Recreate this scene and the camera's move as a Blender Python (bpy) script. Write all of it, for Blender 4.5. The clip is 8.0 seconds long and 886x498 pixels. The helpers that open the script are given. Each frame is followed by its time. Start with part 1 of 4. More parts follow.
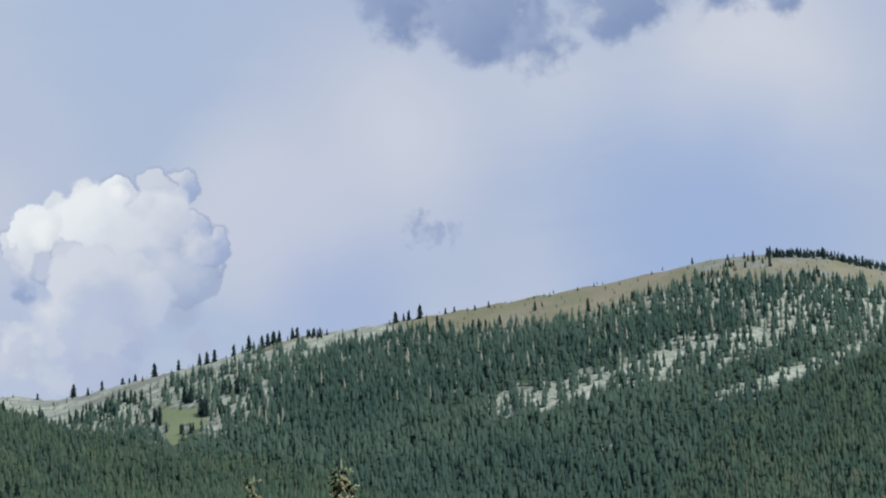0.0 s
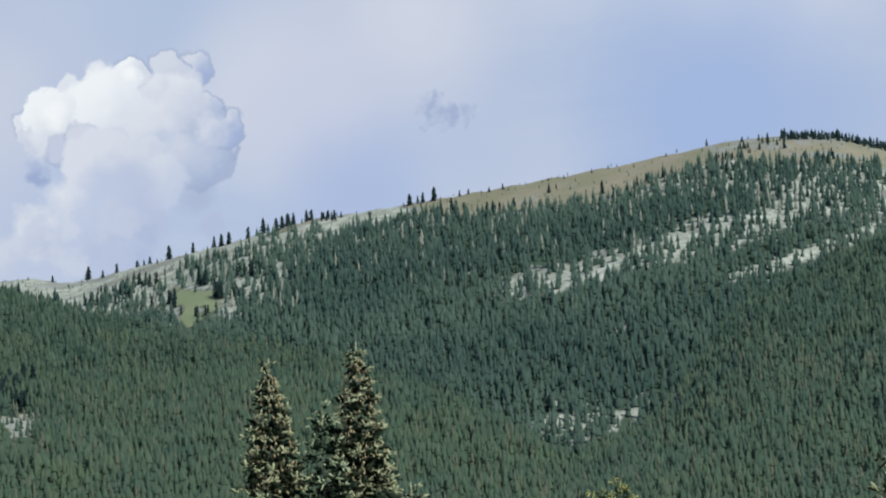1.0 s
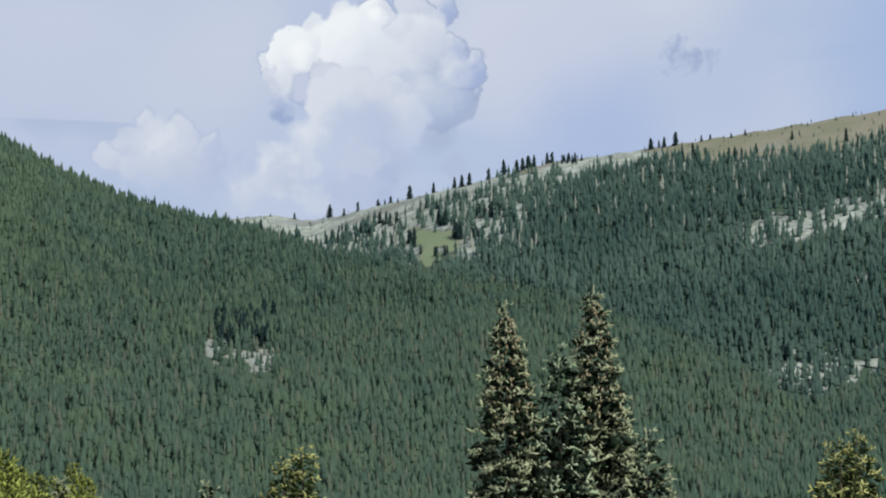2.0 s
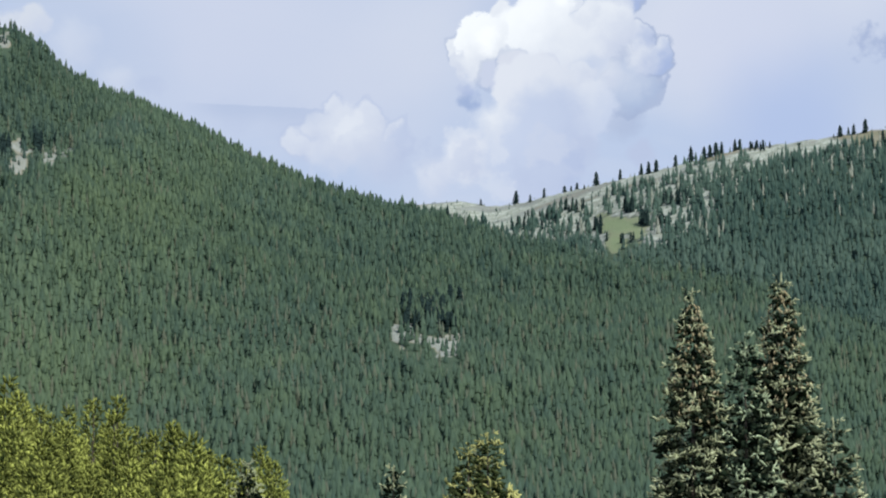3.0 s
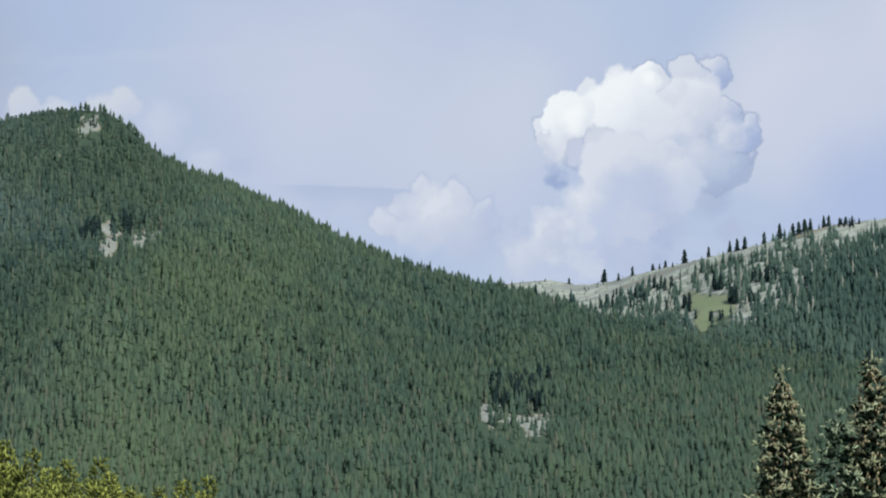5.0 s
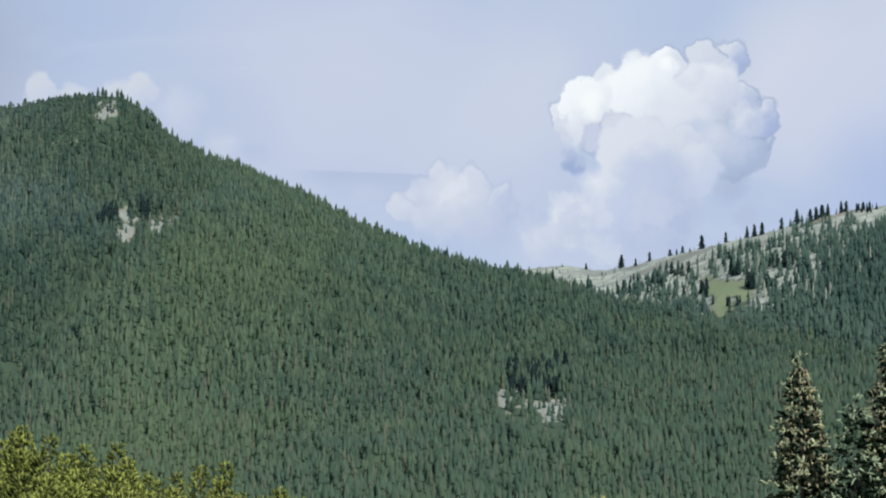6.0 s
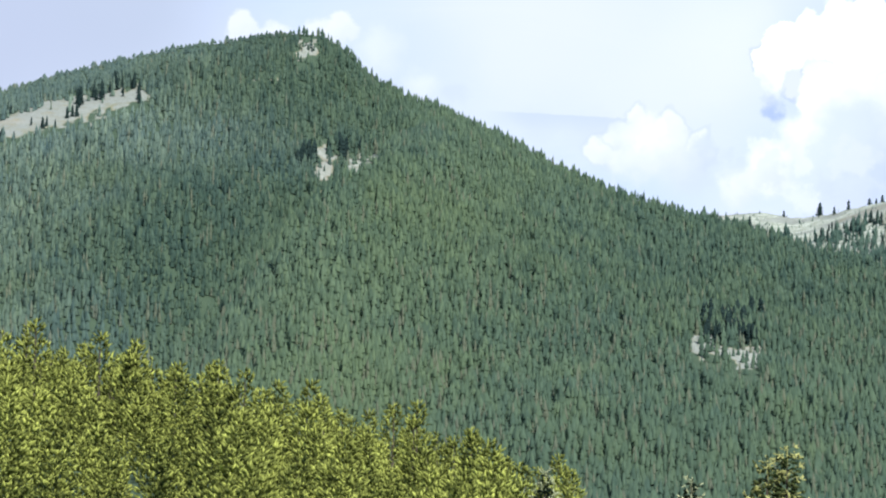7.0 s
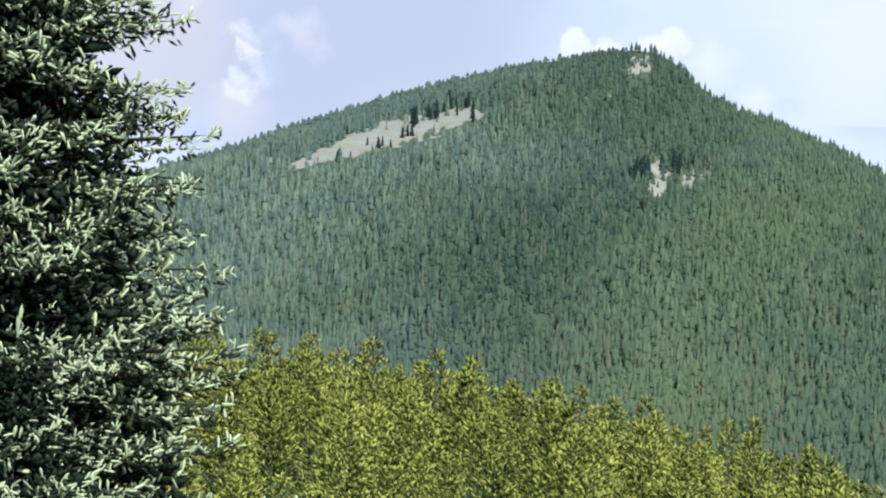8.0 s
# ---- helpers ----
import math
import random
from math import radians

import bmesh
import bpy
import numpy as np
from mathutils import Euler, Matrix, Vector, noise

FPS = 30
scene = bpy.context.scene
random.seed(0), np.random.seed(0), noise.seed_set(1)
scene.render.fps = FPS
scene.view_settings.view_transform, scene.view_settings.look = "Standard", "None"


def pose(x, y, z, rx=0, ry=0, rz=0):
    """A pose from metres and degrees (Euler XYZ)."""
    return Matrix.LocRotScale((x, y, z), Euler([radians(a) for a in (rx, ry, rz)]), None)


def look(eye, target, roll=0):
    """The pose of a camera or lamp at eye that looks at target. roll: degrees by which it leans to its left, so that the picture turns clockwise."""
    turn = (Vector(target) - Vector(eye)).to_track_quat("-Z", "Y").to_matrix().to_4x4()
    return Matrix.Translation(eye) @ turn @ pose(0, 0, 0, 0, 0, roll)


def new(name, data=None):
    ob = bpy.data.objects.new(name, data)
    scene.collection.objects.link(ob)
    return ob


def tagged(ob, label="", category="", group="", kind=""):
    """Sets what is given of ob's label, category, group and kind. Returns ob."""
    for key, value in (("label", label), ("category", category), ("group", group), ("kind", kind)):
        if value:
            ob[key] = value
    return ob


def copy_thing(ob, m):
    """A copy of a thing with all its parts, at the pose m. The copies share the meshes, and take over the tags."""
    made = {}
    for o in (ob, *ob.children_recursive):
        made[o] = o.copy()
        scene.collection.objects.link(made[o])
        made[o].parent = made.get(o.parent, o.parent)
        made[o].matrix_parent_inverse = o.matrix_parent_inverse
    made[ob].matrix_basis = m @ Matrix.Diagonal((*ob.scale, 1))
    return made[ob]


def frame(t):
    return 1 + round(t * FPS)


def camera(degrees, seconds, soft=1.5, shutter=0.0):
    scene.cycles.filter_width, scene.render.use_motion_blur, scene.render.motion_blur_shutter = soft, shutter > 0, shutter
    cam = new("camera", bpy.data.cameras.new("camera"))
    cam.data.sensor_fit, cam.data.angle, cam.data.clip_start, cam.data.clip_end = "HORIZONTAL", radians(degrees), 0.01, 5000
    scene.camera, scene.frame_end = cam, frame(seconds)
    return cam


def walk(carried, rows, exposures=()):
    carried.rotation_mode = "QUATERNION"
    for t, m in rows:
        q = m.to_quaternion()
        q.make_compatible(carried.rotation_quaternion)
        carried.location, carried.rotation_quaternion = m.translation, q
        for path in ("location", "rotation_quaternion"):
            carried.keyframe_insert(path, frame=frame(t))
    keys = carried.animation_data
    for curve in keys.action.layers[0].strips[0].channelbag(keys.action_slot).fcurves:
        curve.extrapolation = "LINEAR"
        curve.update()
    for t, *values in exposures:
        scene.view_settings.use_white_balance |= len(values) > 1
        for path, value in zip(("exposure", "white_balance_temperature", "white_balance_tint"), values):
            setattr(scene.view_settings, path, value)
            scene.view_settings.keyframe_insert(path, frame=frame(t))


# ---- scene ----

# ---------------------------------------------------------------- camera
EYE = 1.6
cam = camera(19.4, 8.0, soft=2.1)
# seconds, yaw, pitch, roll: the camera turns where it stands
ROWS = [
    (0.0, -9.486, 9.473, 2.668),
    (0.5, -9.238, 7.569, 2.747),
    (1.0, -9.172, 6.884, 2.675),
    (1.5, -9.167, 5.860, 2.217),
    (1.6, -8.915, 5.690, 2.100),
    (1.7, -8.075, 5.690, 1.720),
    (1.8, -6.540, 5.720, 1.380),
    (1.9, -5.320, 5.740, 1.130),
    (2.0, -4.048, 5.778, 0.892),
    (2.2, -2.460, 5.749, 0.731),
    (3.3, 0.146, 5.418, 0.038),
    (3.5, 0.097, 5.380, 0.050),
    (4.0, 0.070, 6.025, 0.020),
    (4.5, 0.640, 7.049, 0.513),
    (4.7, 1.359, 7.210, 0.405),
    (5.8, 2.388, 7.314, 0.317),
    (6.0, 2.367, 6.955, 0.307),
    (6.5, 2.500, 5.953, 0.161),
    (6.9, 4.745, 5.630, -1.120),
    (7.0, 6.538, 5.644, -1.350),
    (7.1, 8.588, 5.598, -1.700),
    (7.5, 12.950, 5.640, -2.315),
    (8.0, 13.915, 5.820, -1.695),
]
walk(cam, [(t, pose(0, 0, EYE, 90 + pitch, roll, yaw)) for t, yaw, pitch, roll in ROWS],
     exposures=[(0.0, -0.24), (0.5, -0.2), (1.0, -0.15), (1.5, 0.0), (2.0, -0.15), (3.5, 0.05), (4.0, -0.19), (4.5, -0.15), (6.0, -0.08), (6.5, 0.15), (7.0, 0.52), (7.5, 0.52), (8.0, 0.5)])

# ---------------------------------------------------------------- light
SUN_FROM, SUN_UP = 145.0, 47.0          # bearing of the sun (0 ahead, + right) and its height


def bearing(az, el, r=1.0):
    """The place at bearing az and height angle el, r metres over the ground from the lookout."""
    a = radians(az)
    return Vector((math.sin(a) * r, math.cos(a) * r, EYE + math.tan(radians(el)) * r))


sun_way = bearing(SUN_FROM, SUN_UP) - Vector((0, 0, EYE))
sun = new("sun", bpy.data.lights.new("sun", "SUN"))
sun.data.energy, sun.data.angle, sun.data.color = 5.0, radians(0.53), (1.0, 0.955, 0.88)
sun.matrix_world = look(sun_way * 100, (0, 0, 0))


class Tree_of_nodes:
    """A short way to write node trees."""

    def __init__(self, nodes):
        self.tree, self.nodes = nodes, nodes.nodes
        self.nodes.clear()

    def add(self, kind, values=(), op="", attribute=""):
        n = self.nodes.new(kind)
        if op:
            n.operation = op
        if attribute:
            n.attribute_name = attribute
        for k, v in dict(values).items():
            if isinstance(v, bpy.types.NodeSocket):
                self.tree.links.new(v, n.inputs[k])
            else:
                n.inputs[k].default_value = v
        return n

    def math(self, op, a, b=0.0, c=0.0):
        return self.add("ShaderNodeMath", {0: a, 1: b, 2: c}, op=op).outputs[0]

    def ramp(self, value, lo, hi, a=0.0, b=1.0):
        n = self.add("ShaderNodeMapRange", {0: value, 1: lo, 2: hi, 3: a, 4: b})
        n.interpolation_type = "SMOOTHSTEP"
        return n.outputs[0]

    def mix(self, f, a, b):
        n = self.add("ShaderNodeMix")
        n.data_type = "RGBA"
        for i, v in ((0, f), (6, a), (7, b)):
            if isinstance(v, bpy.types.NodeSocket):
                self.tree.links.new(v, n.inputs[i])
            else:
                n.inputs[i].default_value = v if i == 0 else (*v, 1)
        return n.outputs[2]

    def noise(self, vector, scale, detail=4.0, rough=0.55, warp=0.0):
        return self.add("ShaderNodeTexNoise", {"Vector": vector, "Scale": scale, "Detail": detail, "Roughness": rough, "Distortion": warp}).outputs[0]


def make_world():
    """A hazy blue summer sky with veils, a towering cumulus, smaller heaps and a grey cloud base overhead.
    Places in the sky are given by bearing and height angle in degrees."""
    world = bpy.data.worlds.new("sky")
    scene.world = world
    world.use_nodes = True
    t = Tree_of_nodes(world.node_tree)
    way = t.add("ShaderNodeTexCoord").outputs["Generated"]
    sky = t.add("ShaderNodeTexSky")
    sky.sky_type, sky.sun_disc, sky.altitude = "NISHITA", False, 2800.0
    sky.sun_elevation, sky.sun_rotation = radians(SUN_UP), radians(SUN_FROM)
    clear = t.add("ShaderNodeVectorMath", {0: sky.outputs[0], 3: 0.1}, op="SCALE").outputs[0]
    xyz = t.add("ShaderNodeSeparateXYZ", {0: way}).outputs
    az = t.math("MULTIPLY", t.math("ARCTAN2", xyz[0], xyz[1]), 57.29578)
    el = t.math("MULTIPLY", t.math("ARCSINE", xyz[2]), 57.29578)
    flat = t.add("ShaderNodeCombineXYZ", {0: az, 1: el, 2: 0.0}).outputs[0]

    def bent(scale, amount, detail, start=flat):
        """The sky's map with its lines bent by noise, so that rims billow."""
        n = t.add("ShaderNodeTexNoise", {"Vector": flat, "Scale": scale, "Detail": detail, "Roughness": 0.55}).outputs["Color"]
        n = t.add("ShaderNodeVectorMath", {0: n, 1: (0.5, 0.5, 0.5)}, op="SUBTRACT").outputs[0]
        n = t.add("ShaderNodeVectorMath", {0: n, 1: (amount, amount, 0.0)}, op="MULTIPLY").outputs[0]
        return t.add("ShaderNodeVectorMath", {0: start, 1: n}, op="ADD").outputs[0]

    crisp, ragged, soft = bent(2.6, 0.5, 5.0, bent(0.9, 0.55, 2.0)), bent(1.1, 2.4, 8.0), bent(0.3, 1.3, 3.0)
    grain = t.noise(flat, 2.2, 5.0, 0.6, 0.3)
    grain = t.math("MULTIPLY", t.math("SUBTRACT", grain, 0.5), 0.55)
    lit = t.add("ShaderNodeVectorMath", {0: crisp, 1: (-0.62, 0.78, 0.0)}, op="DOT_PRODUCT").outputs["Value"]
    lit = t.math("ADD", lit, grain)

    broad = t.noise(flat, 0.10, 3.0, 0.5, 0.4)
    veil = t.mix(t.ramp(broad, 0.35, 0.65), (0.48, 0.57, 0.77), (0.59, 0.64, 0.79))
    wisps = t.noise(t.add("ShaderNodeMapping", {"Vector": flat, "Rotation": (0, 0, 0.25), "Scale": (0.16, 0.6, 1)}).outputs[0], 1.0, 6.0, 0.6, 0.8)
    veil = t.mix(t.ramp(wisps, 0.42, 0.75, 0.0, 0.35), veil, (0.66, 0.69, 0.80))
    state = {"colour": t.mix(t.ramp(el, 18.0, 45.0, 0.92, 0.35), clear, veil)}

    def lobe(a, e, size, edge, bright, dark, much=1.0, field=crisp):
        """One rounded head of cloud laid over what lies behind it."""
        d = t.add("ShaderNodeVectorMath", {0: field, 1: (a, e, 0.0)}, op="DISTANCE").outputs["Value"]
        f = t.ramp(d, size, size - edge, 0.0, much)
        here = -0.62 * a + 0.78 * e
        tone = t.mix(t.ramp(lit, here - size * 0.9, here + size * 0.8), dark, bright)
        state["colour"] = t.mix(f, state["colour"], tone)

    white, cream, pearl = (0.95, 0.96, 0.98), (0.81, 0.83, 0.885), (0.71, 0.74, 0.83)
    mist, slate, deep = (0.61, 0.65, 0.78), (0.50, 0.56, 0.74), (0.40, 0.48, 0.71)
    blue, lilac = (0.40, 0.51, 0.77), (0.60, 0.64, 0.78)
    # broad veils
    for a, e, size, edge, tone, much in [(3.0, 14.8, 4.5, 4.0, (0.46, 0.57, 0.77), 0.7), (8.5, 12.0, 5.0, 4.6, lilac, 0.9), (17.0, 13.0, 3.8, 3.4, (0.74, 0.75, 0.82), 0.9), (5.6, 10.7, 2.9, 2.85, (0.74, 0.755, 0.83), 0.65), (9.0, 12.3, 3.0, 2.95, (0.74, 0.755, 0.83), 0.6), (12.5, 13.2, 3.0, 2.95, (0.74, 0.755, 0.83), 0.5), (-0.6, 10.4, 2.2, 2.1, (0.72, 0.74, 0.82), 0.5),
                                         (6.6, 10.0, 2.6, 2.4, (0.63, 0.66, 0.80), 0.8), (15.8, 9.6, 4.6, 4.2, blue, 0.95), (7.6, 8.0, 2.4, 2.1, (0.44, 0.53, 0.77), 0.8), (-4.5, 10.5, 4.5, 4.2, (0.63, 0.66, 0.79), 0.8), (-1.5, 9.6, 3.2, 2.8, (0.63, 0.665, 0.79), 0.75), (-14.0, 11.0, 4.0, 3.4, (0.39, 0.44, 0.57), 0.85), (-8.0, 9.6, 2.6, 2.4, (0.50, 0.57, 0.74), 0.5)]:
        lobe(a, e, size, edge, tone, tone, much, soft)
    # the clear air by the far shoulder is a deeper blue
    lobe(-17.5, 10.2, 5.0, 4.0, (0.40, 0.445, 0.585), (0.40, 0.445, 0.585), 0.9, soft)
    # grey cloud base overhead, and a grey shred
    for a, e, size in [(9.2, 15.3, 1.35), (11.2, 14.9, 1.7), (12.3, 13.95, 0.95), (14.2, 15.0, 1.5), (16.2, 15.2, 1.1), (17.9, 14.7, 0.8)]:
        lobe(a, e, size, 0.7, (0.38, 0.46, 0.66), (0.22, 0.30, 0.52), 0.88, ragged)
    for a, e, size in [(13.6, 14.3, 0.4), (10.3, 15.1, 0.3), (15.4, 14.9, 0.45), (12.0, 14.7, 0.25)]:
        lobe(a, e, size, 0.5, pearl, mist, 0.6, ragged)
    for a, e, size in [(9.3, 10.12, 0.32), (9.75, 10.0, 0.34), (10.2, 9.92, 0.26)]:
        lobe(a, e, size, 0.3, (0.40, 0.47, 0.66), (0.36, 0.43, 0.64), 0.75, ragged)
    # the towering cumulus, back to front; thin rims of the sunlit heads are a little darker
    ash, bright_white = (0.57, 0.63, 0.79), (1.0, 1.0, 1.0)
    rear = [
        (4.05, 8.4, 0.66, 0.4, (0.52, 0.58, 0.74), (0.44, 0.51, 0.69), 0), (4.8, 9.3, 0.22, 0.08, mist, slate, 1), (4.18, 9.1, 0.72, 0.3, (0.55, 0.61, 0.76), (0.40, 0.48, 0.67), 0.5), (4.74, 9.8, 0.42, 0.06, pearl, deep, 1),
        (4.42, 10.2, 0.34, 0.07, pearl, slate, 1), (4.45, 9.75, 0.42, 0.25, pearl, slate, 0), (4.10, 11.05, 0.42, 0.06, pearl, deep, 1), (3.57, 11.02, 0.42, 0.06, pearl, mist, 1),
        (3.95, 10.75, 0.42, 0.14, pearl, slate, 0), (3.7, 10.35, 0.75, 0.2, cream, mist, 0), (1.36, 10.58, 0.40, 0.10, cream, pearl, 0), (1.95, 10.88, 0.42, 0.12, cream, pearl, 0),
        (2.71, 10.98, 0.37, 0.06, white, pearl, 1)]
    heads = [
        (2.16, 10.15, 1.08, 0.25, white, pearl, 0), (3.1, 10.1, 0.7, 0.45, cream, pearl, 0), (3.25, 10.72, 0.38, 0.2, cream, pearl, 0), (2.72, 10.92, 0.26, 0.22, bright_white, white, 0), (4.12, 9.0, 0.66, 0.5, (0.60, 0.65, 0.78), (0.45, 0.53, 0.71), 0), (3.7, 9.35, 0.5, 0.45, pearl, mist, 0),
        (0.40, 9.95, 0.34, 0.07, cream, mist, 0.3), (0.50, 9.6, 0.36, 0.08, pearl, mist, 0), (0.90, 10.1, 0.64, 0.08, white, cream, 0), (0.72, 9.55, 0.45, 0.25, cream, pearl, 0),
        (1.02, 10.12, 0.44, 0.36, bright_white, white, 0), (0.6, 9.0, 0.3, 0.25, slate, deep, 0)]
    foot = [
        (2.33, 8.05, 1.28, 0.3, pearl, slate, 0), (1.12, 9.36, 0.32, 0.09, lilac, lilac, 0.1), (1.66, 9.55, 0.38, 0.09, (0.70, 0.72, 0.81), lilac, 0.1), (2.28, 9.52, 0.40, 0.10, (0.74, 0.76, 0.84), lilac, 0.0), (3.05, 9.28, 0.38, 0.10, pearl, mist, 0),
        (2.05, 8.92, 0.98, 0.14, (0.755, 0.775, 0.85), (0.65, 0.685, 0.79), 0), (3.28, 8.62, 0.72, 0.22, pearl, ash, 0), (2.3, 8.2, 1.25, 0.7, ash, slate, 0), (0.62, 8.78, 0.28, 0.2, (0.40, 0.48, 0.68), (0.34, 0.43, 0.66), 0),
        (1.15, 8.3, 0.58, 0.5, cream, pearl, 0), (0.6, 7.5, 0.75, 0.4, (0.77, 0.79, 0.86), mist, 0), (2.1, 7.4, 1.5, 1.0, (0.58, 0.64, 0.80), slate, 0), (4.37, 7.5, 0.40, 0.25, slate, slate, 0)]
    for a, e, size, edge, bright, dark, rim in rear + heads + foot:
        if rim:
            lobe(a, e, size + 0.07, 0.09, (0.44, 0.50, 0.66), (0.36, 0.43, 0.62), 0.45 + 0.4 * rim)
        lobe(a, e, size, edge, bright, dark)
    # soft folds in its shaded foot
    for a, e, size, tone, much in [(0.55, 7.5, 0.5, slate, 0.4), (1.2, 7.9, 0.4, pearl, 0.5), (1.75, 7.2, 0.6, slate, 0.45), (2.3, 7.7, 0.5, mist, 0.5), (0.2, 8.1, 0.35, pearl, 0.5), (1.0, 6.9, 0.45, pearl, 0.45), (2.9, 7.35, 0.5, deep, 0.3)]:
        lobe(a, e, size, size * 0.6, tone, tone, much, ragged)
    # the smaller heap, and heaps behind the peak
    near_heap = [
        (-3.4, 8.3, 0.75, 0.6, slate, slate, 0.35), (-4.7, 8.45, 0.6, 0.5, slate, slate, 0.3), (-3.15, 7.85, 0.52, 0.10, slate, slate, 0.6), (-3.15, 7.83, 0.47, 0.15, pearl, mist, 0.85), (-2.8, 8.25, 0.42, 0.10, slate, slate, 0.6), (-2.8, 8.23, 0.37, 0.14, pearl, mist, 0.85),
        (-2.42, 8.62, 0.34, 0.10, slate, slate, 0.55), (-2.42, 8.60, 0.29, 0.10, pearl, mist, 0.9), (-1.62, 8.44, 0.44, 0.10, slate, slate, 0.6), (-1.62, 8.42, 0.39, 0.12, pearl, mist, 0.9),
        (-1.08, 8.12, 0.38, 0.10, slate, slate, 0.55), (-1.1, 8.1, 0.33, 0.12, pearl, slate, 0.9), (-0.95, 7.8, 0.48, 0.2, ash, slate, 0.9), (-2.05, 8.05, 0.8, 0.3, pearl, mist, 0.9),
        (-2.0, 8.05, 0.5, 0.45, cream, pearl, 0.45), (-1.3, 7.5, 0.8, 0.5, mist, slate, 0.7), (-2.6, 7.6, 0.5, 0.35, pearl, mist, 0.7), (-0.1, 7.15, 0.6, 0.4, pearl, lilac, 0.85)]
    peak_heaps = [
        (-8.2, 9.9, 0.8, 0.7, pearl, mist, 0.5), (-7.2, 9.2, 0.6, 0.5, pearl, mist, 0.5), (-6.5, 9.05, 0.32, 0.25, slate, slate, 0.5), (-9.12, 10.40, 0.42, 0.14, (0.71, 0.73, 0.79), mist, 0.8),
        (-9.6, 10.25, 0.5, 0.2, (0.71, 0.73, 0.79), mist, 0.7), (-10.5, 10.25, 0.42, 0.2, (0.71, 0.73, 0.79), mist, 0.7), (-11.2, 10.25, 0.52, 0.14, (0.71, 0.73, 0.79), mist, 0.75), (-19.9, 11.0, 0.35, 0.3, pearl, pearl, 0.8),
        (-19.6, 8.1, 0.5, 0.5, (0.38, 0.47, 0.70), (0.38, 0.47, 0.70), 0.7)]
    for a, e, size, edge, bright, dark, much in near_heap + peak_heaps:
        lobe(a, e, size, edge, bright, dark, much)
    for a, e, size, tone, much in [(-1.0, 7.9, 0.4, slate, 0.4), (-2.5, 7.65, 0.5, mist, 0.4), (-2.1, 8.1, 0.4, cream, 0.4), (-0.6, 7.4, 0.4, slate, 0.3)]:
        lobe(a, e, size, size * 0.6, tone, tone, much, ragged)
    # torn cloud over the far shoulder
    for a, e, size, edge, bright, dark, much, field in [
            (-20.6, 10.0, 2.4, 1.6, (0.52, 0.52, 0.60), (0.46, 0.48, 0.59), 0.9, soft), (-18.8, 8.8, 0.9, 0.7, (0.57, 0.57, 0.66), (0.50, 0.52, 0.64), 0.8, soft),
            (-17.3, 10.5, 0.7, 0.6, (0.60, 0.60, 0.70), (0.58, 0.58, 0.69), 0.5, ragged), (-18.0, 10.3, 0.45, 0.4, (0.43, 0.50, 0.67), (0.42, 0.49, 0.67), 0.75, ragged),
            (-18.2, 9.6, 0.5, 0.45, (0.45, 0.52, 0.70), (0.45, 0.52, 0.70), 0.6, ragged), (-18.5, 10.4, 0.45, 0.4, pearl, mist, 0.5, ragged), (-18.45, 9.9, 0.26, 0.22, (0.70, 0.70, 0.76), mist, 0.7, ragged),
            (-18.6, 9.5, 0.4, 0.38, pearl, mist, 0.55, ragged), (-18.8, 9.0, 0.45, 0.4, pearl, mist, 0.6, ragged)]:
        lobe(a, e, size, edge, bright, dark, much, field)
    # a layer of haze with a flat top behind the smaller heap
    top = t.math("ADD", t.math("MULTIPLY", az, -0.038), t.math("ADD", 8.52, t.math("MULTIPLY", grain, 0.15)))
    depth = t.math("SUBTRACT", top, el)
    sheet = t.math("MULTIPLY", t.ramp(depth, 0.0, 0.035), t.ramp(depth, 0.55, 0.02))
    sheet = t.math("MULTIPLY", sheet, t.math("MULTIPLY", t.ramp(az, -6.0, -4.8), t.ramp(az, -2.4, -3.2, 0.0, 0.75)))
    state["colour"] = t.mix(sheet, state["colour"], (0.47, 0.54, 0.72))
    cool = t.add("ShaderNodeVectorMath", {0: state["colour"], 1: (0.965, 1.0, 1.02)}, op="MULTIPLY").outputs[0]
    out = t.add("ShaderNodeBackground", {"Color": cool, "Strength": 1.03})
    t.add("ShaderNodeOutputWorld", {"Surface": out.outputs[0]})


make_world()

# ---------------------------------------------------------------- materials


def material(name, build):
    m = bpy.data.materials.new(name)
    m.use_nodes = True
    t = Tree_of_nodes(m.node_tree)
    shader = build(t)
    t.add("ShaderNodeOutputMaterial", {"Surface": shader})
    return m


def principled(t, colour, rough=0.9, bump=None, **more):
    values = {"Roughness": rough, "Specular IOR Level": more.get("spec", 0.2)}
    if isinstance(colour, tuple):
        colour = (*colour, 1)
    values["Base Color"] = colour
    if bump is not None:
        values["Normal"] = t.add("ShaderNodeBump", {"Height": bump, "Strength": more.get("strength", 0.5), "Distance": more.get("deep", 0.05)}).outputs[0]
    return t.add("ShaderNodeBsdfPrincipled", values).outputs[0]


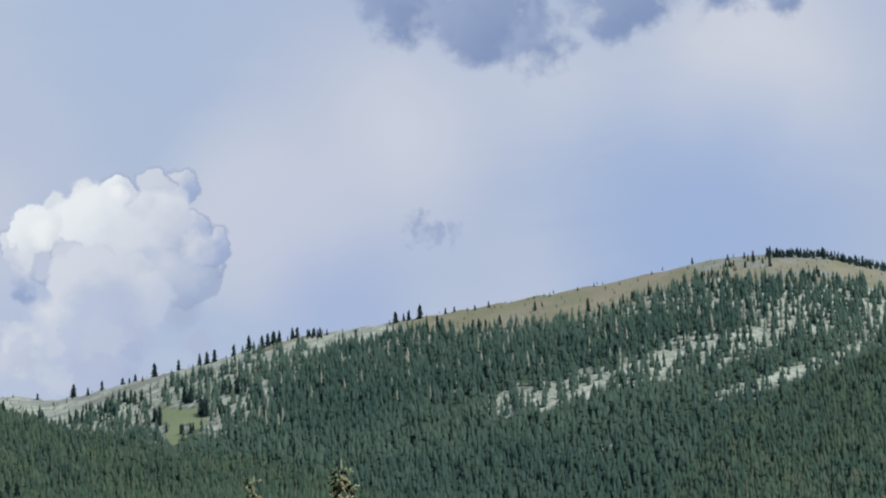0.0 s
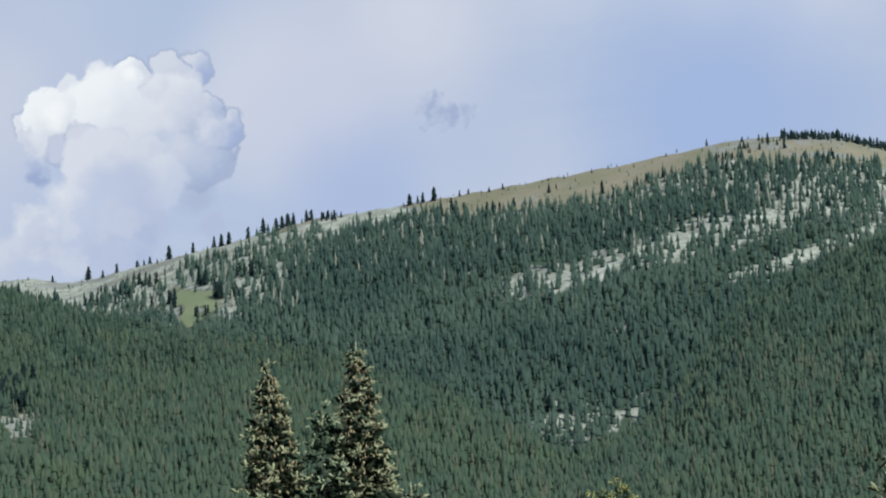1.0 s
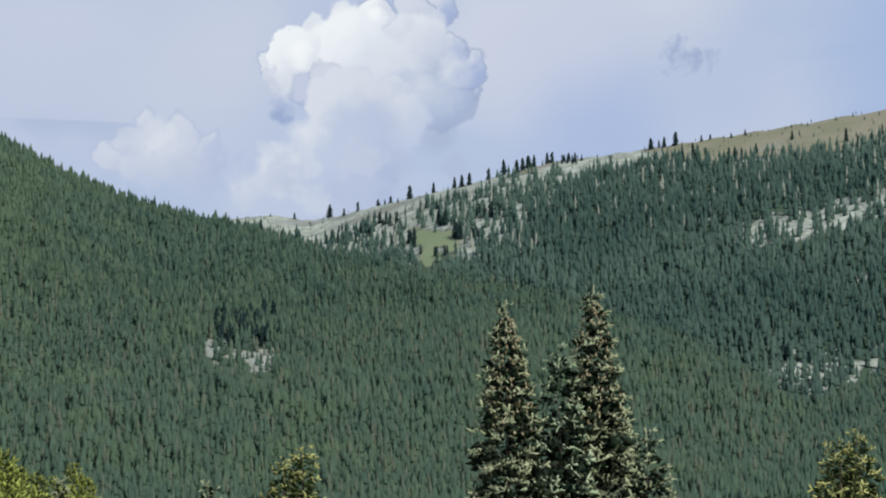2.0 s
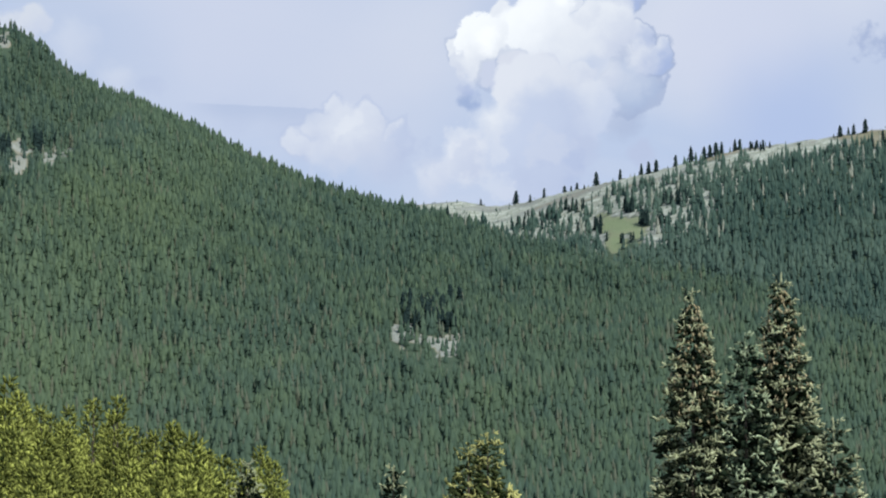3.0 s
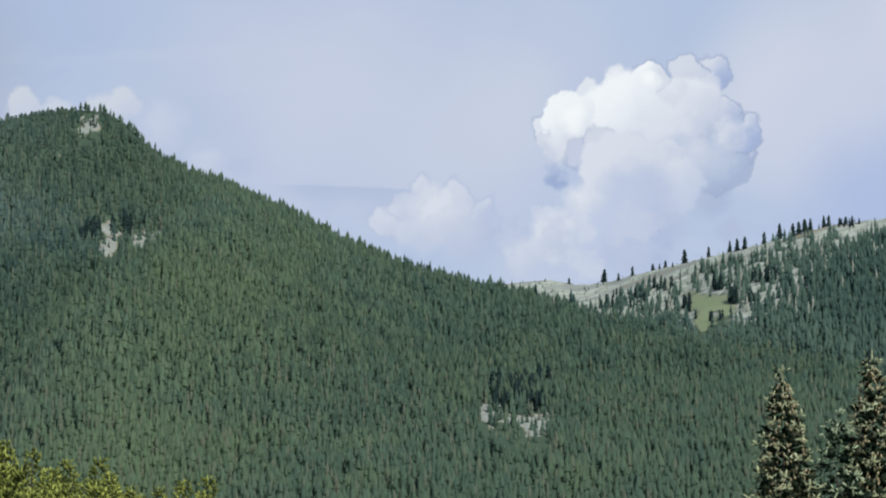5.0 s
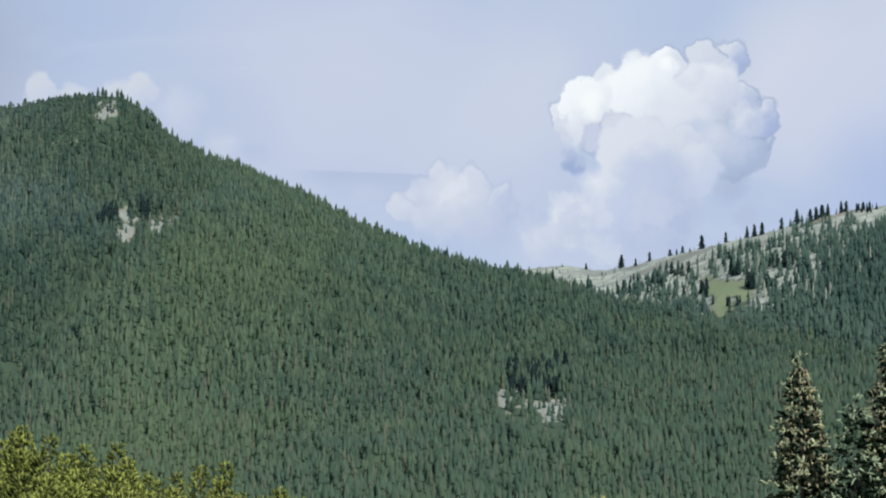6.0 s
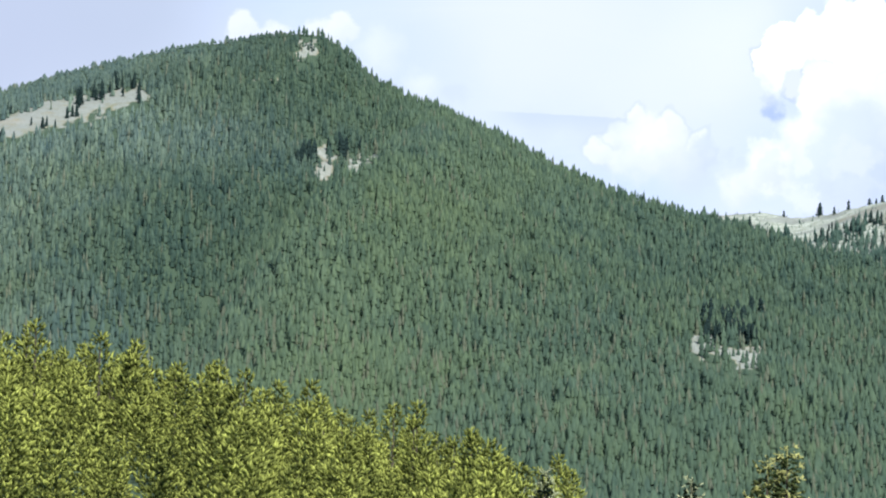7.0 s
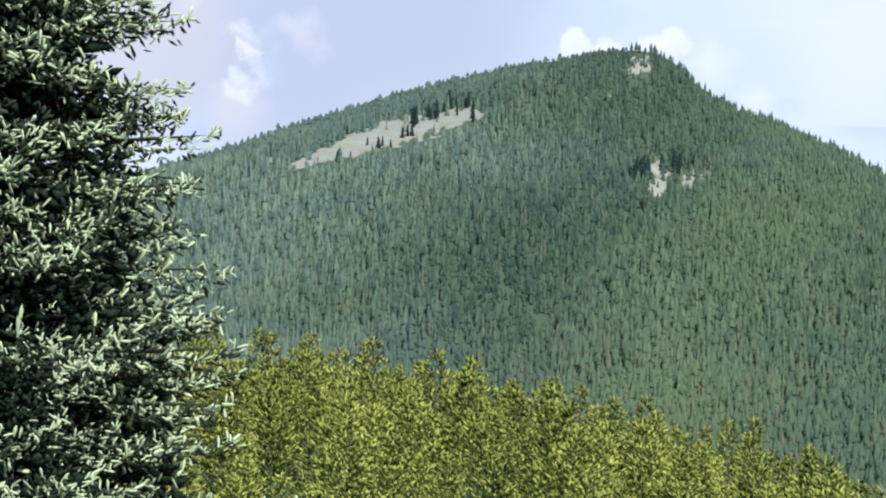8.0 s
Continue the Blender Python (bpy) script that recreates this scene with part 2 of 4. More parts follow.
def foliage(name, dark, light, patch, size, glow=0.25, by_tree=0.7, by_stand=0.4, dead=None):
    """Needles: a mix of two greens by tree and by stand, slightly see-through."""
    def build(t):
        place = t.add("ShaderNodeTexCoord").outputs["Object"]
        tint = t.add("ShaderNodeAttribute", attribute="tint").outputs["Fac"]
        stand = t.ramp(t.noise(place, 1.0 / patch, 3.0), 0.35, 0.68)
        grain = t.noise(place, 1.0 / size, 3.0)
        f = t.math("ADD", t.math("MULTIPLY", tint, by_tree), t.math("MULTIPLY", stand, by_stand))
        f = t.math("ADD", f, t.math("MULTIPLY", t.math("SUBTRACT", grain, 0.5), by_stand * 1.4))
        colour = t.mix(f, dark, light)
        if dead:
            # bare grey standing trees
            colour = t.mix(t.ramp(tint, 0.93, 0.99), colour, dead)
        base = principled(t, colour, 0.8, spec=0.05)
        thin = t.add("ShaderNodeBsdfTranslucent", {"Color": colour}).outputs[0]
        return t.add("ShaderNodeMixShader", {0: glow, 1: base, 2: thin}).outputs[0]
    return material(name, build)


def far_forest(name, dark, light, glow):
    """Far conifers: each its own green, in warmer stands, hazed in colour on the far shoulder, with a few faded trees.
    """
    def build(t):
        place = t.add("ShaderNodeTexCoord").outputs["Object"]
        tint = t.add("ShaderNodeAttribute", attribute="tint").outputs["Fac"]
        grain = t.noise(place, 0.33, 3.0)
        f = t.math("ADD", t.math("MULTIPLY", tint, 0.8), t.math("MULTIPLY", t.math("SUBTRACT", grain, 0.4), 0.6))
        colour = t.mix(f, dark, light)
        stand = t.ramp(t.noise(place, 0.0045, 4.0, 0.5, 0.3), 0.36, 0.68)
        warm = t.add("ShaderNodeVectorMath", {0: colour, 1: (1.08, 1.03, 0.90)}, op="MULTIPLY").outputs[0]
        colour = t.mix(t.math("MULTIPLY", stand, 0.5), colour, warm)
        # dark bluish spruce and yellower pine, which also paint shaded and lit slopes
        kind = t.add("ShaderNodeAttribute", attribute="kind").outputs["Fac"]
        spruce_shade_hue = t.add("ShaderNodeVectorMath", {0: colour, 1: (0.82, 0.88, 1.0)}, op="MULTIPLY").outputs[0]
        pine_lit_hue = t.add("ShaderNodeVectorMath", {0: colour, 1: (1.13, 1.08, 0.96)}, op="MULTIPLY").outputs[0]
        colour = t.mix(kind, spruce_shade_hue, pine_lit_hue)
        # haze painted in: greyer, bluer and paler colour towards the far shoulder
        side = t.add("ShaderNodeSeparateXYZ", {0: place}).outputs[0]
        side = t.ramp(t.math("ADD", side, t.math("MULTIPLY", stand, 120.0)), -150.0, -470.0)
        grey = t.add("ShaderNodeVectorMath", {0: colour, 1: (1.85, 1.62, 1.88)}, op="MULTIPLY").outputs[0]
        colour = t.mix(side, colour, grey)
        colour = t.mix(t.ramp(tint, 0.9, 1.0, 0.0, 0.6), colour, (0.185, 0.195, 0.15))
        base = principled(t, colour, 0.8, spec=0.1)
        thin = t.add("ShaderNodeBsdfTranslucent", {"Color": colour}).outputs[0]
        return t.add("ShaderNodeMixShader", {0: glow, 1: base, 2: thin}).outputs[0]
    return material(name, build)


def ground_build(t):
    place = t.add("ShaderNodeTexCoord").outputs["Object"]
    rock = t.add("ShaderNodeAttribute", attribute="rock").outputs["Fac"]
    lawn = t.add("ShaderNodeAttribute", attribute="lawn").outputs["Fac"]
    big, mid, small = t.noise(place, 0.02, 4.0), t.noise(place, 0.11, 5.0, 0.65), t.noise(place, 0.6, 4.0, 0.65)
    duff = t.mix(mid, (0.032, 0.060, 0.040), (0.060, 0.094, 0.060))
    stone = t.mix(t.ramp(mid, 0.35, 0.68), (0.235, 0.27, 0.237), (0.43, 0.485, 0.44))
    stone = t.mix(t.math("MULTIPLY", t.ramp(small, 0.42, 0.66), 0.65), stone, (0.15, 0.165, 0.09))
    dull = t.mix(mid, (0.148, 0.17, 0.16), (0.255, 0.285, 0.268))
    dull = t.mix(t.ramp(small, 0.5, 0.72, 0.0, 0.7), dull, (0.10, 0.115, 0.085))
    dull = t.mix(t.ramp(big, 0.5, 0.7, 0.0, 0.5), dull, (0.27, 0.265, 0.225))
    stone = t.mix(t.ramp(rock, 0.57, 0.75), dull, stone)
    grass = t.mix(t.ramp(big, 0.35, 0.65), (0.180, 0.188, 0.125), (0.232, 0.220, 0.168))
    grass = t.mix(t.math("MULTIPLY", t.ramp(small, 0.4, 0.7), 0.4), grass, (0.135, 0.145, 0.075))
    lush = t.add("ShaderNodeAttribute", attribute="lush").outputs["Fac"]
    grass = t.mix(lush, grass, t.mix(small, (0.13, 0.185, 0.095), (0.20, 0.25, 0.145)))
    rough_edge = t.math("MULTIPLY", t.math("SUBTRACT", mid, 0.5), 0.9)
    colour = t.mix(t.ramp(t.math("ADD", lawn, rough_edge), 0.35, 0.6), duff, grass)
    colour = t.mix(t.ramp(t.math("ADD", rock, rough_edge), 0.35, 0.6), colour, stone)
    return principled(t, colour, 0.95, t.math("ADD", small, mid), strength=0.8, deep=0.8)


def bark_build(t):
    place = t.add("ShaderNodeTexCoord").outputs["Object"]
    long = t.add("ShaderNodeMapping", {"Vector": place, "Scale": (1, 1, 0.2)}).outputs[0]
    n = t.noise(long, 14.0, 5.0, 0.65)
    return principled(t, t.mix(n, (0.04, 0.034, 0.027), (0.13, 0.112, 0.09)), 0.95, n, strength=0.8, deep=0.03)


GROUND = material("mountain_ground", ground_build)
BARK = material("bark", bark_build)
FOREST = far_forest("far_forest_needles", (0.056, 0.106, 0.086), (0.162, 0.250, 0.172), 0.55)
FOREST_BLUE = foliage("high_forest_needles", (0.041, 0.084, 0.074), (0.110, 0.174, 0.139), 120.0, 3.0, 0.4, dead=(0.32, 0.355, 0.30))
# near-black dark ends hold the shade between the near trees' boughs
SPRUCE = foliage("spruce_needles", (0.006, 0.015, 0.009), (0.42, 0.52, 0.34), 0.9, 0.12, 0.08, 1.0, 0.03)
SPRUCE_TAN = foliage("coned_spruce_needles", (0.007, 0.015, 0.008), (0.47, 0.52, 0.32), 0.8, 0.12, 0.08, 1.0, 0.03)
CONES = foliage("spruce_cones", (0.20, 0.175, 0.10), (0.46, 0.41, 0.26), 0.5, 0.05, 0.0, 0.8, 0.2)
RIDGE_FIR = foliage("ridge_fir_needles", (0.012, 0.027, 0.028), (0.036, 0.062, 0.056), 120.0, 3.0, 0.3)
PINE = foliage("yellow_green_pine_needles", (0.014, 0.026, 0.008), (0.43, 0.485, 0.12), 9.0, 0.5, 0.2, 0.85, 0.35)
OLIVE = foliage("olive_pine_needles", (0.02, 0.035, 0.012), (0.50, 0.51, 0.20), 1.0, 0.2, 0.08, 0.95, 0.08)

# ---------------------------------------------------------------- the lie of the land


def curve(points):
    """A smooth line through few (bearing, value) pairs."""
    a, v = np.array(points, float).T
    d = np.diff(v) / np.diff(a)
    p, q = d[:-1], d[1:]
    slope = np.concatenate([[0], np.where(p * q > 0, 2 * p * q / np.where(p + q == 0, 1, p + q), 0), [0]])

    def at(x):
        x = np.clip(x, a[0], a[-1])
        i = np.clip(np.searchsorted(a, x) - 1, 0, len(a) - 2)
        h = a[i + 1] - a[i]
        s = (x - a[i]) / h
        return ((1 + 2 * s) * (1 - s) ** 2 * v[i] + s * (1 - s) ** 2 * h * slope[i] + s * s * (3 - 2 * s) * v[i + 1] + s * s * (s - 1) * h * slope[i + 1])
    return at


# ridge lines: height angle and distance by bearing
PEAK_UP = curve([(-60, 1.5), (-30, 4.5), (-19.3, 7.77), (-16.5, 8.77), (-13.4, 9.72), (-11.5, 10.10), (-9.85, 10.31), (-9.1, 10.08), (-8.4, 9.45), (-7.6, 9.02), (-6.4, 8.50),
                 (-5.3, 8.04), (-3.9, 7.40), (-2.4, 6.82), (-0.7, 6.40), (-0.2, 6.28), (0.8, 5.95), (1.6, 5.68), (2.9, 5.44), (3.8, 5.26), (5.2, 4.98), (7.0, 4.65), (8.5, 4.22),
                 (9.8, 3.68), (10.9, 3.0), (12, 2.3), (13, 1.75), (13.9, 1.2), (17, -0.6), (60, -1)])
PEAK_FAR = curve([(-60, 1500), (-20, 1850), (-10, 1950), (0, 1720), (6, 1540), (13, 1250), (18, 1100), (60, 1100)])
BALD_UP = curve([(-60, 2.0), (-12, 5.2), (-0.3, 6.53), (0.4, 6.57), (1.1, 6.47), (1.7, 6.53), (2.3, 6.67), (3.5, 6.94), (4.6, 7.19), (5.6, 7.42), (6.6, 7.66), (7.3, 7.74), (8.7, 7.91),
                 (10.3, 8.11), (12.2, 8.36), (14.1, 8.62), (16.2, 8.93), (17, 8.95), (18.2, 8.87), (19, 8.66), (24, 7.2), (60, 2.0)])
BALD_FAR = curve([(-60, 2300), (0, 2150), (6, 1950), (17, 1850), (60, 1900)])
SPUR_UP = curve([(-60, -2), (8, -2), (10, 0.2), (12, 2.0), (13, 2.5), (14.2, 3.1), (15, 3.95), (15.8, 4.95), (16.5, 5.47), (17.2, 5.74), (18, 6.1), (19.2, 6.45), (23, 7.0), (60, 2.0)])
SPUR_FAR = curve([(-60, 1300), (11, 1240), (19, 1400), (60, 1500)])


def roll_noise(x, y, size, seed):
    """Cheap smooth rolling noise in -1..1."""
    g = np.random.default_rng(seed)
    out = 0.0
    for k in range(7):
        a, f, p = g.uniform(0, 6.28), g.uniform(0.6, 1.7) / size, g.uniform(0, 6.28)
        out = out + np.sin((x * np.cos(a) + y * np.sin(a)) * f * 6.28 + p + 1.5 * np.sin((x * np.sin(a) - y * np.cos(a)) * f * 3.1 + 2 * p))
    return out / 4.5


def slope_to(az, r, up, far, foot, bend):
    """A mountainside that climbs from its foot to a ridge and drops away behind."""
    top = EYE + far * np.tan(np.radians(up))
    s = (r - foot) / (far - foot)
    front = top * np.clip(s, 0, 1) ** bend
    return np.where(s <= 1, np.where(s < 0, s * 40, front), top - (r - far) * 0.45 - 0.0002 * (r - far) ** 2)


GULLY = curve([(-60, -13.4), (0.0, -13.4), (3.6, -12.7), (4.4, -12.2), (5.4, -11.6), (6.4, -10.7), (7.3, -9.7), (8.0, -9.0), (60, -9.0)])


def heights(x, y):
    """Height of the ground, and which hill it is (0 valley, 1 peak, 2 bald ridge, 3 spur)."""
    az, r = np.degrees(np.arctan2(x, y)), np.hypot(x, y)
    bump = roll_noise(x, y, 420, 3) * 9 + roll_noise(x, y, 130, 4) * 2.5
    far = PEAK_FAR(az)
    one = slope_to(az, r, PEAK_UP(az), far, 960.0, 1.06)
    el = np.degrees(np.arctan2(one - EYE, r))
    # a gully, with a rounded rib along its side
    fold = np.exp(-((az - GULLY(el)) / 1.3) ** 2) - 0.55 * np.exp(-((az - GULLY(el) - 2.6) / 1.6) ** 2)
    inside = np.clip(1 - np.abs((r - 960) / (far - 960) * 2 - 1) ** 3, 0, 1)
    one = one + (bump - 30 * fold) * inside
    far = BALD_FAR(az)
    two = slope_to(az, r, BALD_UP(az), far, 1120.0, 0.95)
    two = two + bump * 0.8 * np.clip(1 - np.abs((r - 1120) / (far - 1120) * 2 - 1) ** 3, 0, 1)
    three = slope_to(az, r, SPUR_UP(az), SPUR_FAR(az), 900.0, 1.0)
    three = three + bump * 0.5 * np.clip(1 - np.abs((r - 900) / (SPUR_FAR(az) - 900) * 2 - 1) ** 3, 0, 1)
    # the flat by the lookout with a low knoll on one side
    knoll = 13.5 * np.exp(-((x + 62) / 42) ** 2 - ((y - 205) / 70) ** 2)
    zero = -6.0 * np.clip((r - 30) / 120, 0, 1) + knoll + roll_noise(x, y, 60, 5) * 0.25 * np.clip(r / 20, 0, 1) - np.clip((r - 400) / 500, 0, 1) * 8
    stack = np.stack([zero, one, two, three])
    behind = np.clip((np.abs(az) - 50) / 20, 0, 1)
    stack[1:] = stack[1:] * (1 - behind) - 20 * behind
    return stack.max(0), stack.argmax(0)


# clearings by bearing and height angle from the lookout: centre, half width, half height
STONE_FIELDS = [(-14.1, 8.72, 0.5, 0.15), (-15.4, 8.30, 0.7, 0.22), (-9.4, 7.74, 0.17, 0.19), (-9.33, 7.38, 0.16, 0.3), (-9.42, 7.12, 0.14, 0.05), (-9.14, 7.58, 0.14, 0.06),
                (-8.68, 7.42, 0.18, 0.2), (-8.42, 7.56, 0.38, 0.15), (-8.75, 7.83, 0.05, 0.08), (-9.37, 6.78, 0.05, 0.10),
                (-11.89, 5.29, 0.06, 0.10), (-9.78, 10.06, 0.2, 0.14), (-9.95, 9.84, 0.13, 0.13), (-9.62, 9.9, 0.09, 0.09), (-10.9, 9.29, 0.12, 0.03), (-10.5, 9.27, 0.10, 0.03), (-17.97, 7.66, 0.10, 0.06),
                (11.4, 2.93, 0.18, 0.18), (12.0, 2.86, 0.5, 0.36), (12.5, 2.98, 0.3, 0.3), (13.5, 3.1, 0.6, 0.28), (14.48, 3.27, 0.1, 0.12), (13.3, 4.92, 0.16, 0.10), (12.81, 5.02, 0.08, 0.16)]
BANDS = [[(-17.6, 7.47, 0.05), (-16.9, 7.78, 0.13), (-16.2, 8.03, 0.21), (-15.5, 8.30, 0.28), (-14.9, 8.44, 0.24), (-14.3, 8.60, 0.22), (-13.5, 8.88, 0.14)],
         [(10.8, 5.95, 0.12), (12.0, 6.12, 0.16), (13.1, 6.34, 0.14), (14.0, 6.52, 0.18), (15.0, 6.74, 0.20), (15.9, 6.95, 0.22), (16.6, 7.1, 0.20), (17.4, 7.28, 0.14)],
         [(15.9, 5.93, 0.05), (16.7, 6.1, 0.08), (17.5, 6.3, 0.08), (18.4, 6.57, 0.07), (19.3, 6.9, 0.06)],
         [(5.9, 7.3, 0.05), (6.7, 7.48, 0.10), (7.4, 7.58, 0.11), (8.5, 7.74, 0.06)],
         [(-1.05, 3.7, 0.14), (-0.9, 3.55, 0.32), (-0.76, 3.75, 0.14)], [(-0.75, 3.62, 0.1), (-0.3, 3.46, 0.13), (0.0, 3.32, 0.16), (0.16, 3.4, 0.24), (0.28, 3.48, 0.2)]]
LAWNS = [(3.98, 6.0, 0.52, 0.24), (3.84, 5.62, 0.2, 0.22), (4.3, 5.8, 0.12, 0.2)]


def clear_at(az, el):
    """How stony and how grassy the ground is."""
    ragged = roll_noise(az, el * 3, 0.9, 8) * 0.35 + roll_noise(az, el * 3, 0.25, 9) * 0.35
    rock, lawn = np.zeros_like(az), np.zeros_like(az)
    # the stones on the ridge and the spur lie in streaks down the slope
    streak = np.where((az > 9.0) | ((az < -12.5) & (az > -14.9)), roll_noise(az, el * 0.3, 0.17, 33) + 0.5 * roll_noise(az, el, 0.3, 34), 0.0)
    ragged = ragged * np.where(az < -12.5, 0.5, 1.0) + 0.45 * streak
    for a, e, w, h in STONE_FIELDS:
        d = np.sqrt(((az - a) / w) ** 2 + ((el - e - (az - a) * 0.12) / h) ** 2)
        rock = np.maximum(rock, np.clip(1.5 - d + ragged * 1.5, 0, 1))
    for line in BANDS:
        a, e, w = np.array(line).T
        off = np.abs(el - np.interp(az, a, e)) / (np.interp(az, a, w) * np.where(az > 9.0, 1.45, 1.0))
        ends = np.clip((az - a[0] + 0.3) / 0.3, 0, 1) * np.clip((a[-1] - az + 0.3) / 0.3, 0, 1)
        rock = np.maximum(rock, np.clip(1.7 - off + ragged * 1.5, 0, 1) * ends)
    for a, e, w, h in LAWNS:
        d = np.sqrt(((az - a) / w) ** 2 + ((el - e) / h) ** 2)
        lawn = np.maximum(lawn, np.clip(1.6 - d + ragged * 1.2, 0, 1))
    return rock, lawn


BALD_DEPTH = curve([(-12, 1.0), (-0.4, 0.34), (0.4, 0.5), (1.4, 0.5), (2.3, 0.42), (3.4, 0.35), (4.6, 0.24), (5.6, 0.12), (6.4, 0.22), (7.4, 0.36), (8.2, 0.36), (8.9, 0.28), (9.7, 0.42), (10.5, 0.54),
                    (11.2, 0.57), (12.2, 0.67), (12.9, 0.75), (13.6, 0.66), (14.2, 0.55), (15.0, 0.45), (15.6, 0.42), (16.5, 0.56), (17.4, 0.64), (18.5, 0.6), (19.4, 0.5), (30, 0.5)])
THIN_DEPTH = curve([(-12, 1.2), (-0.4, 0.4), (0.4, 0.6), (1.4, 0.75), (2.3, 1.1), (3.4, 1.4), (4.6, 1.75), (5.6, 1.45), (6.6, 0.9), (8.0, 0.75), (9.7, 0.65), (12.2, 0.95), (14.2, 1.0), (15.6, 1.3), (17.5, 1.45), (19.4, 1.3), (30, 1.0)])


def cover(x, y, z, hill):
    """Stone, grass and the share of trees at places of the ground."""
    az, r = np.degrees(np.arctan2(x, y)), np.hypot(x, y)
    el = np.degrees(np.arctan2(z - EYE, r))
    rock, lawn = clear_at(az, el)
    ragged = roll_noise(x, y, 90, 11) * 0.5 + roll_noise(x, y, 30, 12) * 0.35
    below = BALD_UP(az) - el
    deep = BALD_DEPTH(az)
    bare = np.where(hill == 2, np.clip((deep - below) / 0.12 + 0.5 + ragged, 0, 1), 0)
    stony = np.where((az < 5.6) | ((az > 6.3) & (az < 8.8)), 0.72, np.where((az > 9) & (az < 15.5), 0.22, 0.4)) + ragged * 0.5
    lush = lawn.copy()
    rock = np.maximum(rock, bare * np.clip(stony, 0, 1))
    lawn = np.maximum(lawn, bare)
    # thin woods with stony ground between on the bald ridge
    fringe = np.clip((THIN_DEPTH(az) - below) / 0.35 + 0.4 + ragged * 0.9, 0, 1)
    halo = np.zeros_like(az)
    for line, spread in ((BANDS[1], 0.26), (BANDS[2], 0.12)):
        a, e, w = np.array(line).T
        off = (el - np.interp(az, a, e)) / (np.interp(az, a, w) + spread)
        halo = np.maximum(halo, np.exp(-off ** 2) * np.clip((az - a[0] + 0.9) / 0.9, 0, 1))
    glades = np.clip(roll_noise(x, y, 45, 18) * 1.6 - 0.75 + 0.3 * np.clip((2.2 - below) / 2, -1, 1), 0, 0.8)
    thin = np.where(hill == 2, np.maximum(np.maximum(fringe * 0.85, halo * 0.75), glades * np.clip((2.6 - below) / 0.6, 0, 1)), 0)
    rock = np.maximum(rock, thin * (1 - bare)) * (1 - lush)
    # dull scree and dry grass in the peak's clearings
    lawn = np.where(hill == 1, np.maximum(lawn, rock), lawn)
    rock = np.where(hill == 1, np.minimum(rock, np.where(az < -12.5, 0.57, 0.63)), rock)
    lawn = np.where((hill == 0) & (np.hypot(x, y) < 110), 1.0, lawn)
    return rock, lawn, bare, thin, az, el, lush


def grid_mesh(name, verts, rows, cols):
    i = np.arange(rows - 1)[:, None] * cols + np.arange(cols - 1)
    quads = np.stack([i, i + 1, i + cols + 1, i + cols], -1).reshape(-1, 4)
    me = bpy.data.meshes.new(name)
    me.vertices.add(len(verts))
    me.vertices.foreach_set("co", verts.astype(np.float32).ravel())
    me.loops.add(quads.size)
    me.loops.foreach_set("vertex_index", quads.ravel().astype(np.int32))
    me.polygons.add(len(quads))
    me.polygons.foreach_set("loop_start", np.arange(0, quads.size, 4, dtype=np.int32))
    me.polygons.foreach_set("use_smooth", np.ones(len(quads), bool))
    me.update(calc_edges=True)
    return me


def tri_mesh(name, verts, tris, mat, tint=None, kind=None):
    me = bpy.data.meshes.new(name)
    me.vertices.add(len(verts))
    me.vertices.foreach_set("co", np.asarray(verts, np.float32).ravel())
    me.loops.add(tris.size)
    me.loops.foreach_set("vertex_index", tris.ravel().astype(np.int32))
    me.polygons.add(len(tris))
    me.polygons.foreach_set("loop_start", np.arange(0, tris.size, 3, dtype=np.int32))
    me.update(calc_edges=True)
    if tint is not None:
        me.attributes.new("tint", "FLOAT", "POINT").data.foreach_set("value", np.asarray(tint, np.float32))
    if kind is not None:
        me.attributes.new("kind", "FLOAT", "POINT").data.foreach_set("value", np.asarray(kind, np.float32))
    me.materials.append(mat)
    return me


def build_ground():
    fine = np.arange(-26, 26.01, 0.13)
    az = np.concatenate([np.arange(-180, -60, 6.0), np.arange(-60, -26, 1.5), fine, np.arange(27, 60, 1.5), np.arange(60, 180.1, 6.0)])
    az[-1] = 180.0
    r = np.concatenate([[0.001, 0.5], np.geomspace(2, 900, 60), np.arange(912, 2300, 9.0), np.geomspace(2310, 4900, 20)])
    a, d = np.meshgrid(np.radians(az), r)
    x, y = (np.sin(a) * d).ravel() + 0.13, (np.cos(a) * d).ravel() + 0.21
    z, hill = heights(x, y)
    rock, lawn, *_, lush = cover(x, y, z, hill)
    me = grid_mesh("ground", np.stack([x, y, z], -1), len(r), len(az))
    me.attributes.new("rock", "FLOAT", "POINT").data.foreach_set("value", rock.astype(np.float32))
    me.attributes.new("lawn", "FLOAT", "POINT").data.foreach_set("value", lawn.astype(np.float32))
    me.attributes.new("lush", "FLOAT", "POINT").data.foreach_set("value", lush.astype(np.float32))
    me.materials.append(GROUND)
    tagged(new("ground", me), "mountain ground with forest floor, pale stones and dry alpine grass", "ground", kind="structure")


build_ground()

# ---------------------------------------------------------------- far woods


